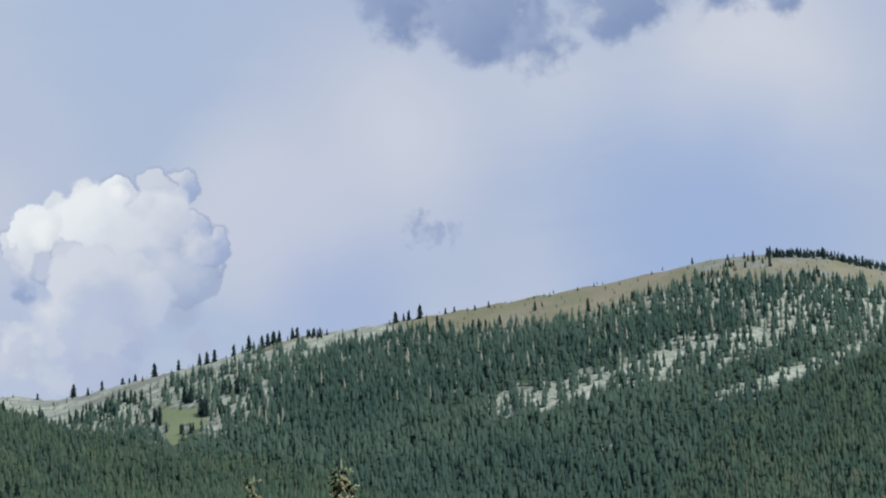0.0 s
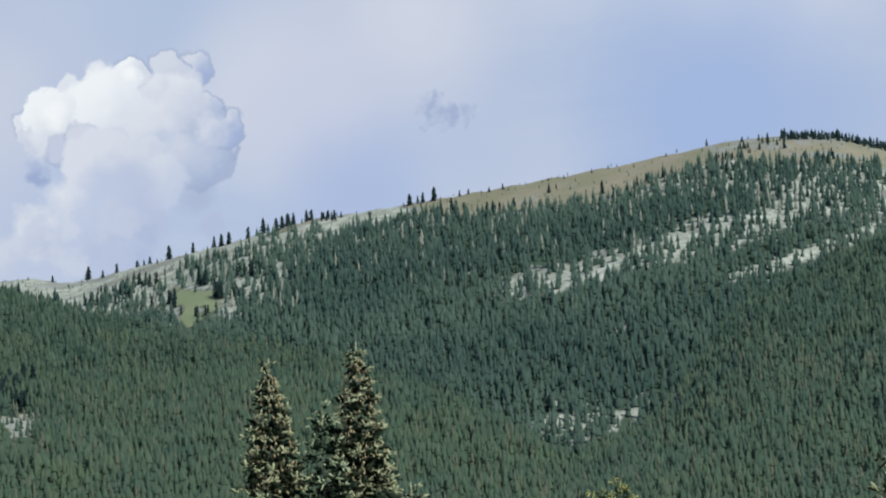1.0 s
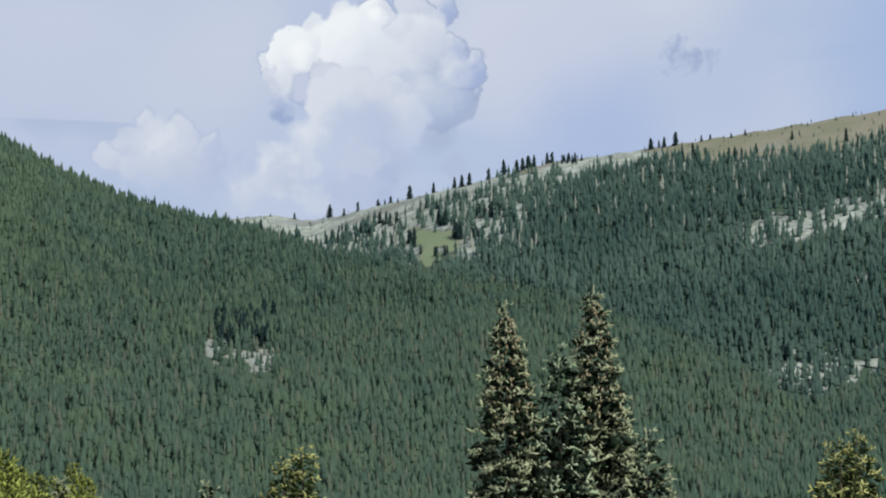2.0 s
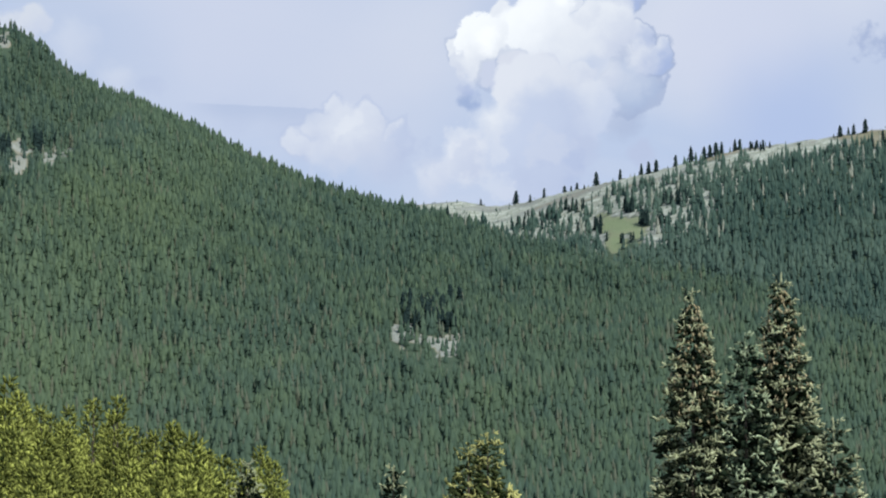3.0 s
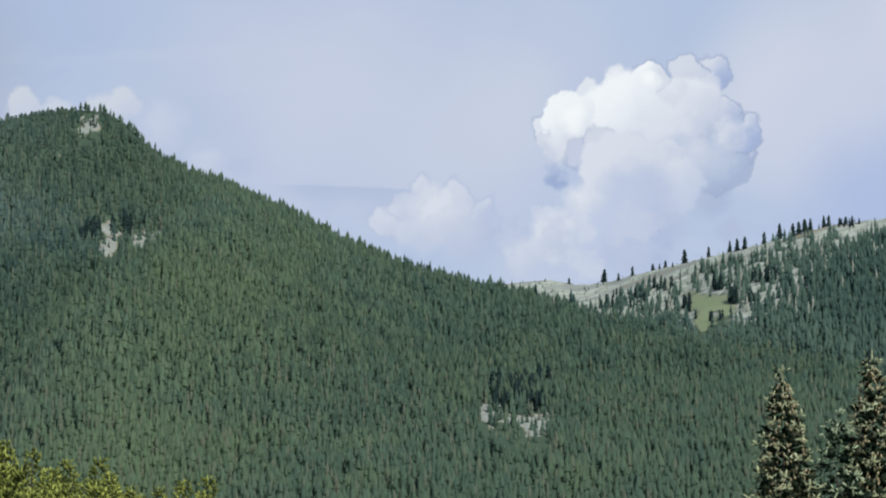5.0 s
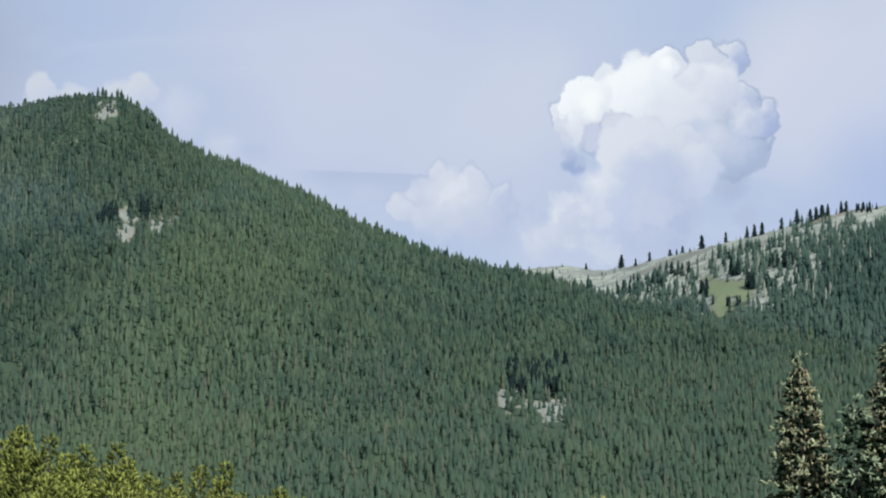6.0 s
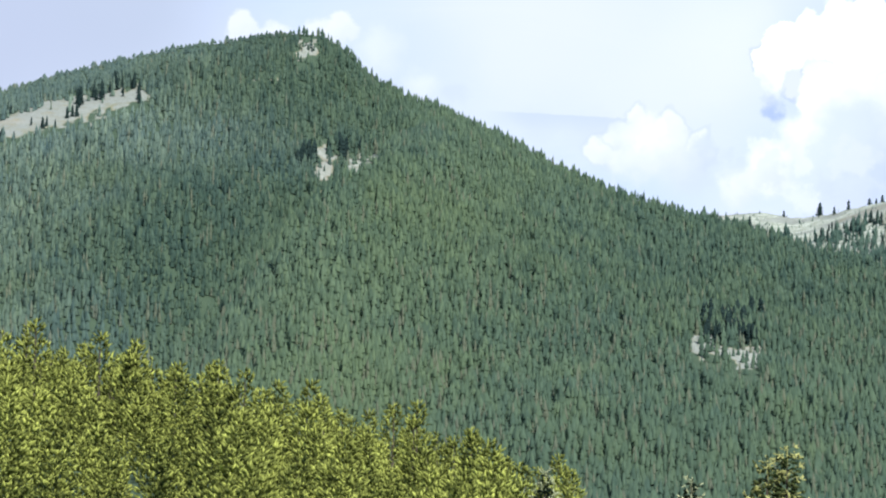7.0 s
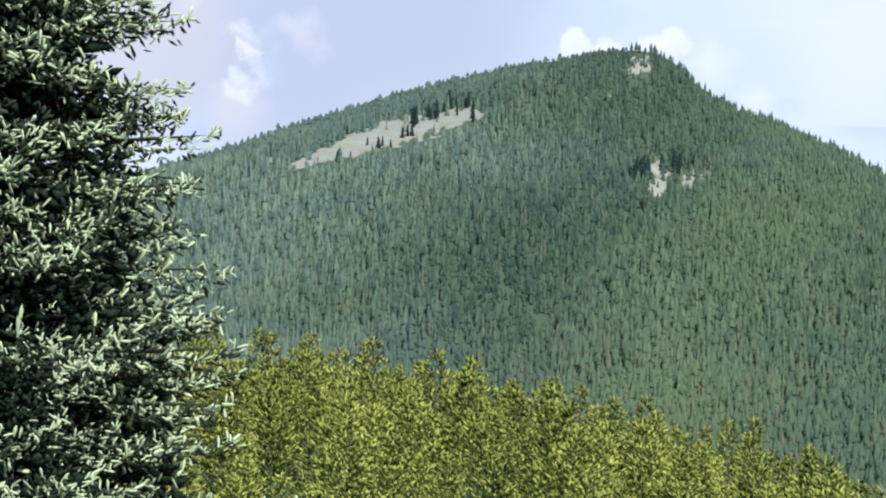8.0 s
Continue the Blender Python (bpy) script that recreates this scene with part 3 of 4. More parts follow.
def conifer_shape(tiers, sides, seed):
    """A small conifer one metre high: ragged tiers of boughs on one axis."""
    g = np.random.default_rng(seed)
    verts, tris = [], []
    for k in range(tiers):
        lo, hi = k / (tiers + 0.4), min(1.0, (k + 1.55) / (tiers + 0.1))
        wide = 0.19 * (1 - lo) ** 0.75 + 0.022
        base = len(verts)
        turn = g.uniform(0, 6.28)
        for i in range(sides):
            a = turn + i * 6.2832 / sides
            w = wide * (1.15 if i % 2 else 0.62) * g.uniform(0.8, 1.2)
            verts.append((math.cos(a) * w, math.sin(a) * w, lo + g.uniform(-0.03, 0.05)))
        verts.append((g.uniform(-0.012, 0.012), g.uniform(-0.012, 0.012), hi))
        tris += [(base + i, base + (i + 1) % sides, base + sides) for i in range(sides)]
    return np.array(verts), np.array(tris)


SHAPES = [conifer_shape(2, 6, s) for s in range(8)]


def scatter(name, label, keep, mat, step, tall, seed, az0, az1, r0, r1):
    """One stand of far conifers."""
    g = np.random.default_rng(seed)
    w = r1 * math.sin(radians(max(abs(az0), abs(az1)))) + step
    gx, gy = np.meshgrid(np.arange(-w, w, step), np.arange(r0 * 0.85, r1, step))
    x, y = (gx + g.uniform(-0.62, 0.62, gx.shape) * step).ravel(), (gy + g.uniform(-0.62, 0.62, gy.shape) * step).ravel()
    az, r = np.degrees(np.arctan2(x, y)), np.hypot(x, y)
    ok = (az > az0) & (az < az1) & (r > r0) & (r < r1)
    x, y = x[ok], y[ok]
    z, hill = heights(x, y)
    rock, lawn, bare, thin, az, el, _ = cover(x, y, z, hill)
    ok = keep(x, y, z, hill, rock, lawn, bare, thin, az, el, g)
    x, y, z, thin = x[ok], y[ok], z[ok], thin[ok]
    n = len(x)
    size = tall * g.uniform(0.52, 1.3, n) * (1 + 0.12 * roll_noise(x, y, 200, seed + 1))
    # stunted trees along the peak's crest
    crest = np.clip((el[ok] - PEAK_UP(az[ok]) + 0.5) / 0.4, 0, 1)
    left_crest = (hill[ok] == 1) & (az[ok] < -10.1)
    low = np.where(left_crest, np.where(g.uniform(0, 1, n) < 0.06, 0.35, g.uniform(0.5, 0.8, n)), g.uniform(0.0, 0.55, n))
    size = size * np.where(hill[ok] == 1, 1 - crest * low, 1.0)
    fat = size ** 0.6 * (0.9 * tall) ** 0.4 * g.uniform(0.85, 1.45, n) * (0.80 if tall > 9 else 0.92) * np.where(left_crest, 1 + 0.8 * crest, 1.0)
    # taller, slimmer spruces with gaps between them in the gully and beyond it
    gully = (hill[ok] == 1) & (az[ok] < GULLY(el[ok]) + 0.6)
    size = np.where(gully, size * (1 + (1 - crest) * g.uniform(-0.25, 0.35, n)), size)
    fat = np.where(gully, fat * (0.9 + 0.1 * crest), fat)
    turn, pick, tint = g.uniform(0, 6.28, n), g.integers(0, len(SHAPES), n), g.uniform(0, 1, n)
    # painted slope light: yellower pines on the rib, darker bluish spruce from the gully on
    az, el = az[ok], el[ok]
    rib = np.exp(-((az - GULLY(el) - 3.6) / 3.0) ** 2) - 0.8 * np.exp(-((az - GULLY(el) + 0.8) / 2.0) ** 2)
    tint = np.clip(tint * 0.8 + 0.25 * np.where(hill[ok] == 1, rib, 0), 0, 0.9)
    mixed = 0.45 * roll_noise(x, y, 70, 31) + 0.3 * g.uniform(-1, 1, n)
    kind = np.clip(0.5 + np.where(hill[ok] == 1, 0.5 * rib * np.clip((8.2 - el) / 1.5, 0.2, 1), -0.12) + 0.6 * mixed, 0, 1)
    # tint raised towards the foot of the slopes, to brighten the low woods
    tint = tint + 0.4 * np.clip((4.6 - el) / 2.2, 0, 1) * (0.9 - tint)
    line = np.array(BANDS[0]).T
    over = (az < -9.9) & (el > np.where(az < -12.5, np.interp(az, line[0], line[1]) + 0.1, PEAK_UP(az) - 0.3))
    tint = np.where((hill[ok] == 1) & over, tint * 0.45, tint)
    faded = g.uniform(0, 1, n) < np.where(hill[ok] == 2, 0.045 * (BALD_UP(az) - el < 1.9), 0.04 + 0.09 * np.clip((5.4 - el) / 2.0, 0, 1))
    tint[faded] = 1.0
    fat = fat * np.where(faded, 0.7, 1.0)
    allv, allt, alln, allk, at = [], [], [], [], 0
    for k, (v, t) in enumerate(SHAPES):
        m = np.nonzero(pick == k)[0]
        c, s = np.cos(turn[m])[:, None], np.sin(turn[m])[:, None]
        vx = (v[:, 0] * c - v[:, 1] * s) * fat[m][:, None] + x[m][:, None]
        vy = (v[:, 0] * s + v[:, 1] * c) * fat[m][:, None] + y[m][:, None]
        vz = v[:, 2] * size[m][:, None] + z[m][:, None] + 0.1
        allv.append(np.stack([vx, vy, vz], -1).reshape(-1, 3))
        allt.append((t[None] + (np.arange(len(m)) * len(v))[:, None, None] + at).reshape(-1, 3))
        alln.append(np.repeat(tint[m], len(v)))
        allk.append(np.repeat(kind[m], len(v)))
        at += len(m) * len(v)
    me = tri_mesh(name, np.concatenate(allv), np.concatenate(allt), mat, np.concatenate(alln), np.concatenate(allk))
    return tagged(new(name, me), label, "forest", kind="stuff")


def open_ground(az, el, r, tall):
    """Places whose trees would stand in a clearing or hide it."""
    out = 0.0
    for k in range(5):
        a, b = clear_at(az, el + k * 0.25 * np.degrees(tall / r))
        out = np.maximum(out, np.maximum(a, b * 1.8))
    return out


def keep_peak(x, y, z, hill, rock, lawn, bare, thin, az, el, g):
    # the crest is more open
    r = np.hypot(x, y)
    crest = (az > -10.1) & (r > PEAK_FAR(az) - 26) & (g.uniform(0, 1, len(x)) > 0.66 + 0.4 * roll_noise(x, y, 22, 19))
    gaps = (az < GULLY(el) + 0.6) & (el < PEAK_UP(az) - 0.45) & (g.uniform(0, 1, len(x)) > 0.76)
    return ~crest & ~gaps & ((hill == 1) | ((hill == 0) & (g.uniform(0, 1, len(x)) < 0.35))) & (open_ground(az, el, np.hypot(x, y), np.where(az < -12, 8.6, np.where(az < -7.9, 11.0, np.where((az > -1.6) & (az < 0.6), 12.5, 9.0)))) < np.where(az < -12.5, 0.72, 0.85) * g.uniform(0, 1, len(x)) + 0.3)


def keep_spur(x, y, z, hill, rock, lawn, bare, thin, az, el, g):
    return (hill == 3) & (open_ground(az, el, np.hypot(x, y), 7.0) < g.uniform(0.2, 1.5, len(x)))


def keep_bald(x, y, z, hill, rock, lawn, bare, thin, az, el, g):
    clump = np.clip(0.5 + roll_noise(x, y, 60, 14) * 0.7 + roll_noise(x, y, 24, 15) * 0.4, 0, 1)
    share = (1 - bare) * (1 - thin * (0.3 + 0.5 * (1 - clump)))
    share = share * np.where((az < 6) & (thin > 0.3), 0.45, 1.0)
    return (hill == 2) & (open_ground(az, el, np.hypot(x, y), 8.0) < g.uniform(0.32, 1.8, len(x))) & (g.uniform(0, 1, len(x)) < share)


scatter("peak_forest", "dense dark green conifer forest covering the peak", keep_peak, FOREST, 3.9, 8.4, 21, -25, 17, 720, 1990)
scatter("spur_forest", "dense green conifer forest on the lower spur", keep_spur, FOREST, 3.45, 6.9, 22, 8, 25, 905, 1560)
scatter("ridge_forest", "bluish dark conifers thinning towards the bald ridge", keep_bald, FOREST_BLUE, 4.5, 9.8, 23, -8, 25, 1130, 2200)


def trunk_mesh(name, height, thick, lean=(0, 0), rounds=9):
    bm = bmesh.new()
    rings = []
    for k in range(rounds):
        s = k / (rounds - 1)
        rr = thick * (1 - s) ** 0.9 + 0.012
        rings.append([bm.verts.new((math.cos(i * 0.785) * rr + lean[0] * s, math.sin(i * 0.785) * rr + lean[1] * s, height * s - 0.15 * (k == 0))) for i in range(8)])
    for a, b in zip(rings, rings[1:]):
        for i in range(8):
            bm.faces.new((a[i], a[(i + 1) % 8], b[(i + 1) % 8], b[i]))
    bm.faces.new(rings[-1])
    me = bpy.data.meshes.new(name)
    bm.to_mesh(me)
    bm.free()
    me.materials.append(BARK)
    return me


def ground_z(x, y):
    return float(heights(np.array([x]), np.array([y]))[0][0])


# single trees on the bald ridge's skyline: bearing and height
RIM = [(0.85, 7), (1.64, 13), (1.95, 8), (2.26, 10), (2.71, 7), (2.86, 5), (2.99, 7), (3.15, 5), (3.42, 13), (3.95, 10), (4.42, 11), (4.58, 12), (4.75, 12), (5.18, 11), (5.52, 15),
       (5.81, 13), (5.94, 12), (6.07, 12), (6.2, 11), (6.49, 11), (6.6, 10), (6.83, 7), (6.97, 8), (7.11, 7), (7.26, 6), (8.66, 4), (8.8, 11), (8.98, 7), (9.1, 10), (9.35, 13),
       (9.92, 6), (10.12, 5), (10.42, 3), (10.58, 5), (10.89, 6), (11.91, 3), (12.89, 4), (14.56, 3), (15.47, 6), (16.26, 5), (16.63, 6), (16.82, 6), (17.2, 8), (17.35, 8), (17.6, 6),
       (18.36, 9), (18.79, 8), (19.21, 9)]
# and on the open slope below it: bearing, height angle of the foot, height
LOWER = [(0.11, 6.15, 13), (7.73, 7.37, 9), (7.9, 7.52, 10), (9.73, 7.64, 15), (9.84, 7.64, 12), (9.51, 7.59, 10), (10.0, 7.72, 7), (10.52, 7.55, 13), (10.65, 7.57, 13), (10.8, 7.6, 11),
         (11.12, 7.71, 9), (11.04, 7.4, 10), (11.92, 7.99, 9), (12.08, 8.08, 5), (11.72, 7.65, 7), (13.1, 7.9, 12), (13.36, 7.73, 12), (13.65, 7.78, 12), (13.89, 8.04, 9), (14.09, 8.13, 7),
         (14.47, 8.18, 7), (15.67, 8.3, 14), (17.18, 8.65, 9)]


def keep_shrubs(x, y, z, hill, rock, lawn, bare, thin, az, el, g):
    return (hill == 2) & (np.maximum(bare, rock) > 0.4) & (g.uniform(0, 1, len(x)) < 0.07 + 0.22 * (roll_noise(x, y, 50, 17) > 0.3))


def keep_fringe(x, y, z, hill, rock, lawn, bare, thin, az, el, g):
    return (hill == 2) & (az > 17.1) & (np.abs(np.hypot(x, y) - BALD_FAR(az) + 7) < 9) & (g.uniform(0, 1, len(x)) < 0.75)


scatter("fir_fringe", "low dark firs in a dense fringe along the summit", keep_fringe, RIDGE_FIR, 2.3, 5.0, 25, 17, 20, 1700, 1950)
scatter("low_fir_scrub", "knee-high dark fir scrub dotted over the bald ridge", keep_shrubs, FOREST_BLUE, 5.0, 2.4, 24, -2, 25, 1500, 2180)


def ridge_trees():
    g = np.random.default_rng(81)
    kinds = []
    for k in range(4):
        v, t = conifer_shape(6, 9, 90 + k)
        v[:, :2] *= 0.98
        crown = tri_mesh("crown", v, t, RIDGE_FIR, np.full(len(v), g.uniform(0, 0.5)))
        ob = new("fir_tree")
        new("crown", crown).parent = ob
        new("trunk", trunk_mesh("trunk", 0.9, 0.02, (0, 0), 3)).parent = ob
        tagged(ob, "lone dark fir standing on the bald stony ridge", "tree", group="firs on the bald ridge")
        kinds.append(ob)
    used = set()

    def put(az, back, tall, wide=1.0):
        p = bearing(az, 0, float(BALD_FAR(np.array(az))) - back)
        plant(p, tall, "", wide)

    def plant(p, tall, label="", wide=1.0):
        k = int(g.integers(0, 4))
        m = pose(p.x, p.y, ground_z(p.x, p.y) - 0.2, 0, 0, g.uniform(0, 360))
        ob = kinds[k]
        if k in used:
            ob = copy_thing(kinds[k], m)
        used.add(k)
        ob.matrix_basis = m @ Matrix.Diagonal((tall * wide * g.uniform(0.8, 1.15), tall * wide, tall, 1))
        if label:
            tagged(ob, label, group="firs beside the clearings")

    def foot(a, e, lo, hi):
        """The first place along a bearing where the ground reaches a height angle."""
        r = np.arange(lo, hi, 3.0)
        x, y = np.sin(radians(a)) * r, np.cos(radians(a)) * r
        up = np.degrees(np.arctan2(heights(x, y)[0] - EYE, r))
        return bearing(a, 0, float(r[np.argmax(up > e)]))

    for az, tall in RIM:
        put(az, g.uniform(2, 14), tall * 0.86, g.uniform(1.1, 1.6))
    for az, el, tall in LOWER:
        plant(foot(az, el, 1500.0, 2250.0), tall * 0.85, "", g.uniform(0.9, 1.2))
    # clumps on the open slope: bearing, foot, spread, count, height
    for az, el, wide, n, tall in [(4.2, 6.27, 0.14, 5, 12), (4.45, 6.0, 0.1, 5, 12), (3.45, 5.95, 0.12, 4, 10), (4.0, 5.62, 0.4, 6, 9), (2.95, 6.33, 0.2, 9, 9), (2.0, 6.2, 0.5, 8, 8), (5.1, 6.5, 0.35, 12, 11), (4.9, 6.0, 0.2, 6, 10), (3.1, 5.85, 0.5, 8, 9), (1.9, 5.95, 0.4, 6, 9),
                                  (6.95, 7.64, 0.25, 12, 6), (15.9, 8.5, 0.2, 10, 6), (16.4, 8.66, 0.25, 14, 5), (16.9, 8.78, 0.2, 10, 5), (13.0, 8.0, 1.5, 10, 3), (17.5, 8.35, 1.2, 22, 6), (16.2, 8.2, 0.5, 12, 7)]:
        for k in range(n):
            plant(foot(az + g.uniform(-wide, wide), el + g.uniform(-0.05, 0.05) * (1 + wide), 1500.0, 2250.0), tall * g.uniform(0.65, 1.15), "", 1.0)
    # taller dark firs by the clearings on the peak: bearing, height angle of the foot, spread, rise, count, height
    for az, el, wide, rise, n, tall in [(-0.22, 3.68, 0.7, 0.0, 16, 12), (-0.2, 3.82, 0.72, 0.12, 24, 12.5), (-9.6, 7.36, 0.14, 0.1, 6, 14), (-9.85, 7.25, 0.15, 0.1, 4, 13), (-8.96, 7.48, 0.09, 0.1, 5, 14),
                                        (-9.22, 7.66, 0.06, 0.05, 2, 10), (-8.55, 7.68, 0.15, 0.05, 3, 9), (-14.79, 8.40, 0.1, 0.1, 4, 12), (-14.41, 8.52, 0.1, 0.1, 4, 12), (-14.1, 8.72, 0.3, 0.1, 9, 9), (-13.7, 8.62, 0.25, 0.1, 6, 8),
                                        (-13.7, 8.9, 0.2, 0.1, 4, 10), (-9.8, 9.86, 0.2, 0.06, 7, 4), (-15.6, 8.02, 0.5, 0.0, 5, 7), (-16.5, 7.72, 0.3, 0.0, 4, 6), (-14.97, 8.2, 0.2, 0.05, 3, 10), (11.4, 3.1, 0.5, 0.1, 7, 10)]:
        for k in range(n):
            p = foot(az + g.uniform(-wide, wide), el + g.uniform(-0.05, 0.06) + g.uniform(0, rise) * 3, 1000.0, 2000.0)
            plant(p, tall * g.uniform(0.75, 1.15), "tall dark fir beside a pale stony clearing in the forest")


ridge_trees()

# ---------------------------------------------------------------- near trees


def tuft_shape(blunt):
    """A needle spray one metre long, pointing up: a spindle, or a blunt finger."""
    turn = [(math.cos(i * 2.0944), math.sin(i * 2.0944)) for i in range(3)]
    if not blunt:
        return np.array([(0, 0, 0), *[(a * 0.5, b * 0.5, 0.45) for a, b in turn], (0, 0, 1)], float), np.array([(0, 2, 1), (0, 3, 2), (0, 1, 3), (1, 2, 4), (2, 3, 4), (3, 1, 4)])
    verts = [(a * 0.34, b * 0.34, 0) for a, b in turn] + [(a * 0.5, b * 0.5, 0.72) for a, b in turn] + [(0, 0, 1)]
    tris = []
    for i in range(3):
        j = (i + 1) % 3
        tris += [(i, j, 3 + j), (i, 3 + j, 3 + i), (3 + i, 3 + j, 6)]
    return np.array(verts, float), np.array(tris)


def tufts_mesh(name, place, way, long, wide, tint, mat, seed=0, blunt=False):
    """Many needle sprays in one crown."""
    g = np.random.default_rng(seed)
    v, t = tuft_shape(blunt)
    place, way = np.asarray(place), np.asarray(way, float)
    long, wide, tint = np.asarray(long), np.asarray(wide), np.asarray(tint)
    way /= np.linalg.norm(way, axis=1)[:, None]
    side = np.cross(way, g.normal(size=way.shape))
    side /= np.linalg.norm(side, axis=1)[:, None] + 1e-9
    up = np.cross(way, side)
    n = len(place)
    bend = g.uniform(0.7, 1.3, (n, len(v)))
    co = (place[:, None] + side[:, None] * (v[:, 0] * bend)[..., None] * wide[:, None, None] + up[:, None] * (v[:, 1] * bend)[..., None] * wide[:, None, None]
          + way[:, None] * v[:, 2][None, :, None] * long[:, None, None])
    tri = (t[None] + (np.arange(n) * len(v))[:, None, None]).reshape(-1, 3)
    return tri_mesh(name, co.reshape(-1, 3), tri, mat, np.repeat(tint, len(v)))


def spruce_tufts(height, reach, power, gap, per, shoot, seed, bottom=0.06, shaded_old_share=0.3, dull=0.2, stub=1.0, droop=0.62):
    """Whorled boughs that sag and turn up at their ends, with twigs to both sides, each a row of needle shoots; older
    needles, blackened for the crown's shade, fill the inside.
    """
    g = np.random.default_rng(seed)
    shoots, inside = [], []

    def put(where, p, d, l, w, c):
        where.append([np.atleast_2d(p), np.atleast_2d(d), np.atleast_1d(l), np.atleast_1d(w), np.atleast_1d(c)])

    for k in range(6):
        put(shoots, (0, 0, height - 0.22 - k * 0.12), (g.uniform(-.15, .15), g.uniform(-.15, .15), 1), 0.26, 0.05, 0.7)
    z = height - 0.3
    up = np.array((0.0, 0.0, 1.0))
    while z > height * bottom:
        depth = height - z
        r = max(0.08, reach * depth ** power)
        small = min(1.0, 0.45 + depth * 0.2)
        n = max(4, int(per * min(1.0, 0.45 + depth * 0.12))) + int(g.integers(0, 2))
        start = g.uniform(0, 6.28)
        for i in range(n):
            a = start + (i + g.uniform(-0.35, 0.35)) * 6.2832 / n
            ln = r * g.uniform(0.72, 1.08)
            out, across = np.array((math.cos(a), math.sin(a), 0)), np.array((-math.sin(a), math.cos(a), 0))
            rise, sag, tip = (0.6, 0.35, 0.15) if depth < 1.3 else (0.22 + g.uniform(-0.1, 0.1), droop + 0.02 * min(depth, 8.0), 0.34)
            base = np.array((0, 0, z + g.uniform(-0.8, 0.8) * gap))
            tone = g.uniform(0.82, 1.25)

            def along(q):
                q = np.asarray(q)[..., None]
                return base + out * ln * q + up * ln * (rise * q - sag * q ** 2 + tip * q ** 4)

            # the bough itself
            put(inside, along(0.0), along(0.55) - along(0.0), ln * 0.6, 0.03 + 0.02 * ln, 0.0)
            put(inside, along(0.5), along(1.0) - along(0.5), ln * 0.5, 0.025 + 0.012 * ln, 0.05)
            # twigs to both sides and the bough's end
            step = shoot * 0.62 / ln
            at = np.arange(0.34, 1.0, step) + g.uniform(0, step)
            at = np.concatenate([at, at, [0.9, 0.97, 1.0]])
            side = np.concatenate([np.ones(len(at) // 2 - 1), -np.ones(len(at) - 3 - (len(at) // 2 - 1)), [0.0, 0.0, 0.0]])
            reach_out = np.where(side == 0, 0.1, ((1.06 - at) * 0.42 + 0.05) * min(ln, 2.2) + shoot * 0.4) * g.uniform(0.55, 1.1, len(at))
            head = out * g.uniform(0.35, 1.0, len(at))[:, None] + across * (side * 0.85)[:, None] + up * g.uniform(-0.35 - 0.6 * (0.62 - droop), 0.2 + 1.8 * (0.62 - droop), len(at))[:, None]
            head /= np.linalg.norm(head, axis=1)[:, None]
            count = np.maximum(1, (reach_out / (shoot * 0.65)).astype(int))
            which = np.repeat(np.arange(len(at)), count)
            step_on = (np.arange(len(which)) - np.repeat(np.cumsum(count) - count, count) + 0.6) / count[which]
            spot = along(np.minimum(at[which], 1.0)) + head[which] * (reach_out[which] * step_on)[:, None]
            m = len(which)
            aim = head[which] * 0.8 * stub + g.normal(0, 0.7, (m, 3)) + up * g.uniform(0.0, 0.75, m)[:, None]
            size = shoot * small * g.uniform(0.6, 1.2, m) * stub
            # the new growth at the ends is pale; inner and random shoots darkened as shade
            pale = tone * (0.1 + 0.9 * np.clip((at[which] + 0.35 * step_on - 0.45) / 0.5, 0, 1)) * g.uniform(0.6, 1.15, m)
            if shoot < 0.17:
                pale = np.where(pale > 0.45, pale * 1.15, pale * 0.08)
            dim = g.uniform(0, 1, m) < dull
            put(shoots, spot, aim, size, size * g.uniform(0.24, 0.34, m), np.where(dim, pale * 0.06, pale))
            # older needles hang below the twigs, darkened as the shade there
            shaded_old = np.nonzero(g.uniform(0, 1, m) < shaded_old_share)[0]
            q = len(shaded_old)
            put(inside, spot[shaded_old] - up * shoot * 0.4 - out * shoot * 0.5, head[which[shaded_old]] + g.normal(0, 0.5, (q, 3)) - up * 0.2, size[shaded_old] * 1.2, size[shaded_old] * 0.36, 0.05 * g.uniform(0, 1, q))
        # the dark inside: near-black filler that paints the crown's inner shade
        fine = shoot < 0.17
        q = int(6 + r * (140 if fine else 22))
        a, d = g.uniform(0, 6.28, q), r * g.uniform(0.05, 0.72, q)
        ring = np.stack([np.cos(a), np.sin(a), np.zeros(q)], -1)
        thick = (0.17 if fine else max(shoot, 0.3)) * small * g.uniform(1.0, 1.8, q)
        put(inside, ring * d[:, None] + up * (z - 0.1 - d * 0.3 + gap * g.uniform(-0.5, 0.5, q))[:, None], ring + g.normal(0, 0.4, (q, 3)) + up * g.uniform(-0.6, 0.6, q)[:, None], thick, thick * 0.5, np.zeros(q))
        z -= gap * g.uniform(0.75, 1.25) * min(1.0, 0.7 + depth * 0.12)
    return [[np.concatenate(k) for k in zip(*one)] for one in (shoots, inside)]


def stand_tree(name, label, az, el, r, meshes, group=""):
    """Root a tree so that its tip reaches the height angle el; it stands on the ground."""
    tip = bearing(az, el, r)
    ob = new(name)
    ob.location = (tip.x, tip.y, ground_z(tip.x, tip.y))
    for part_name, me in meshes:
        new(part_name, me).parent = ob
    return tagged(ob, label, "tree", group=group)


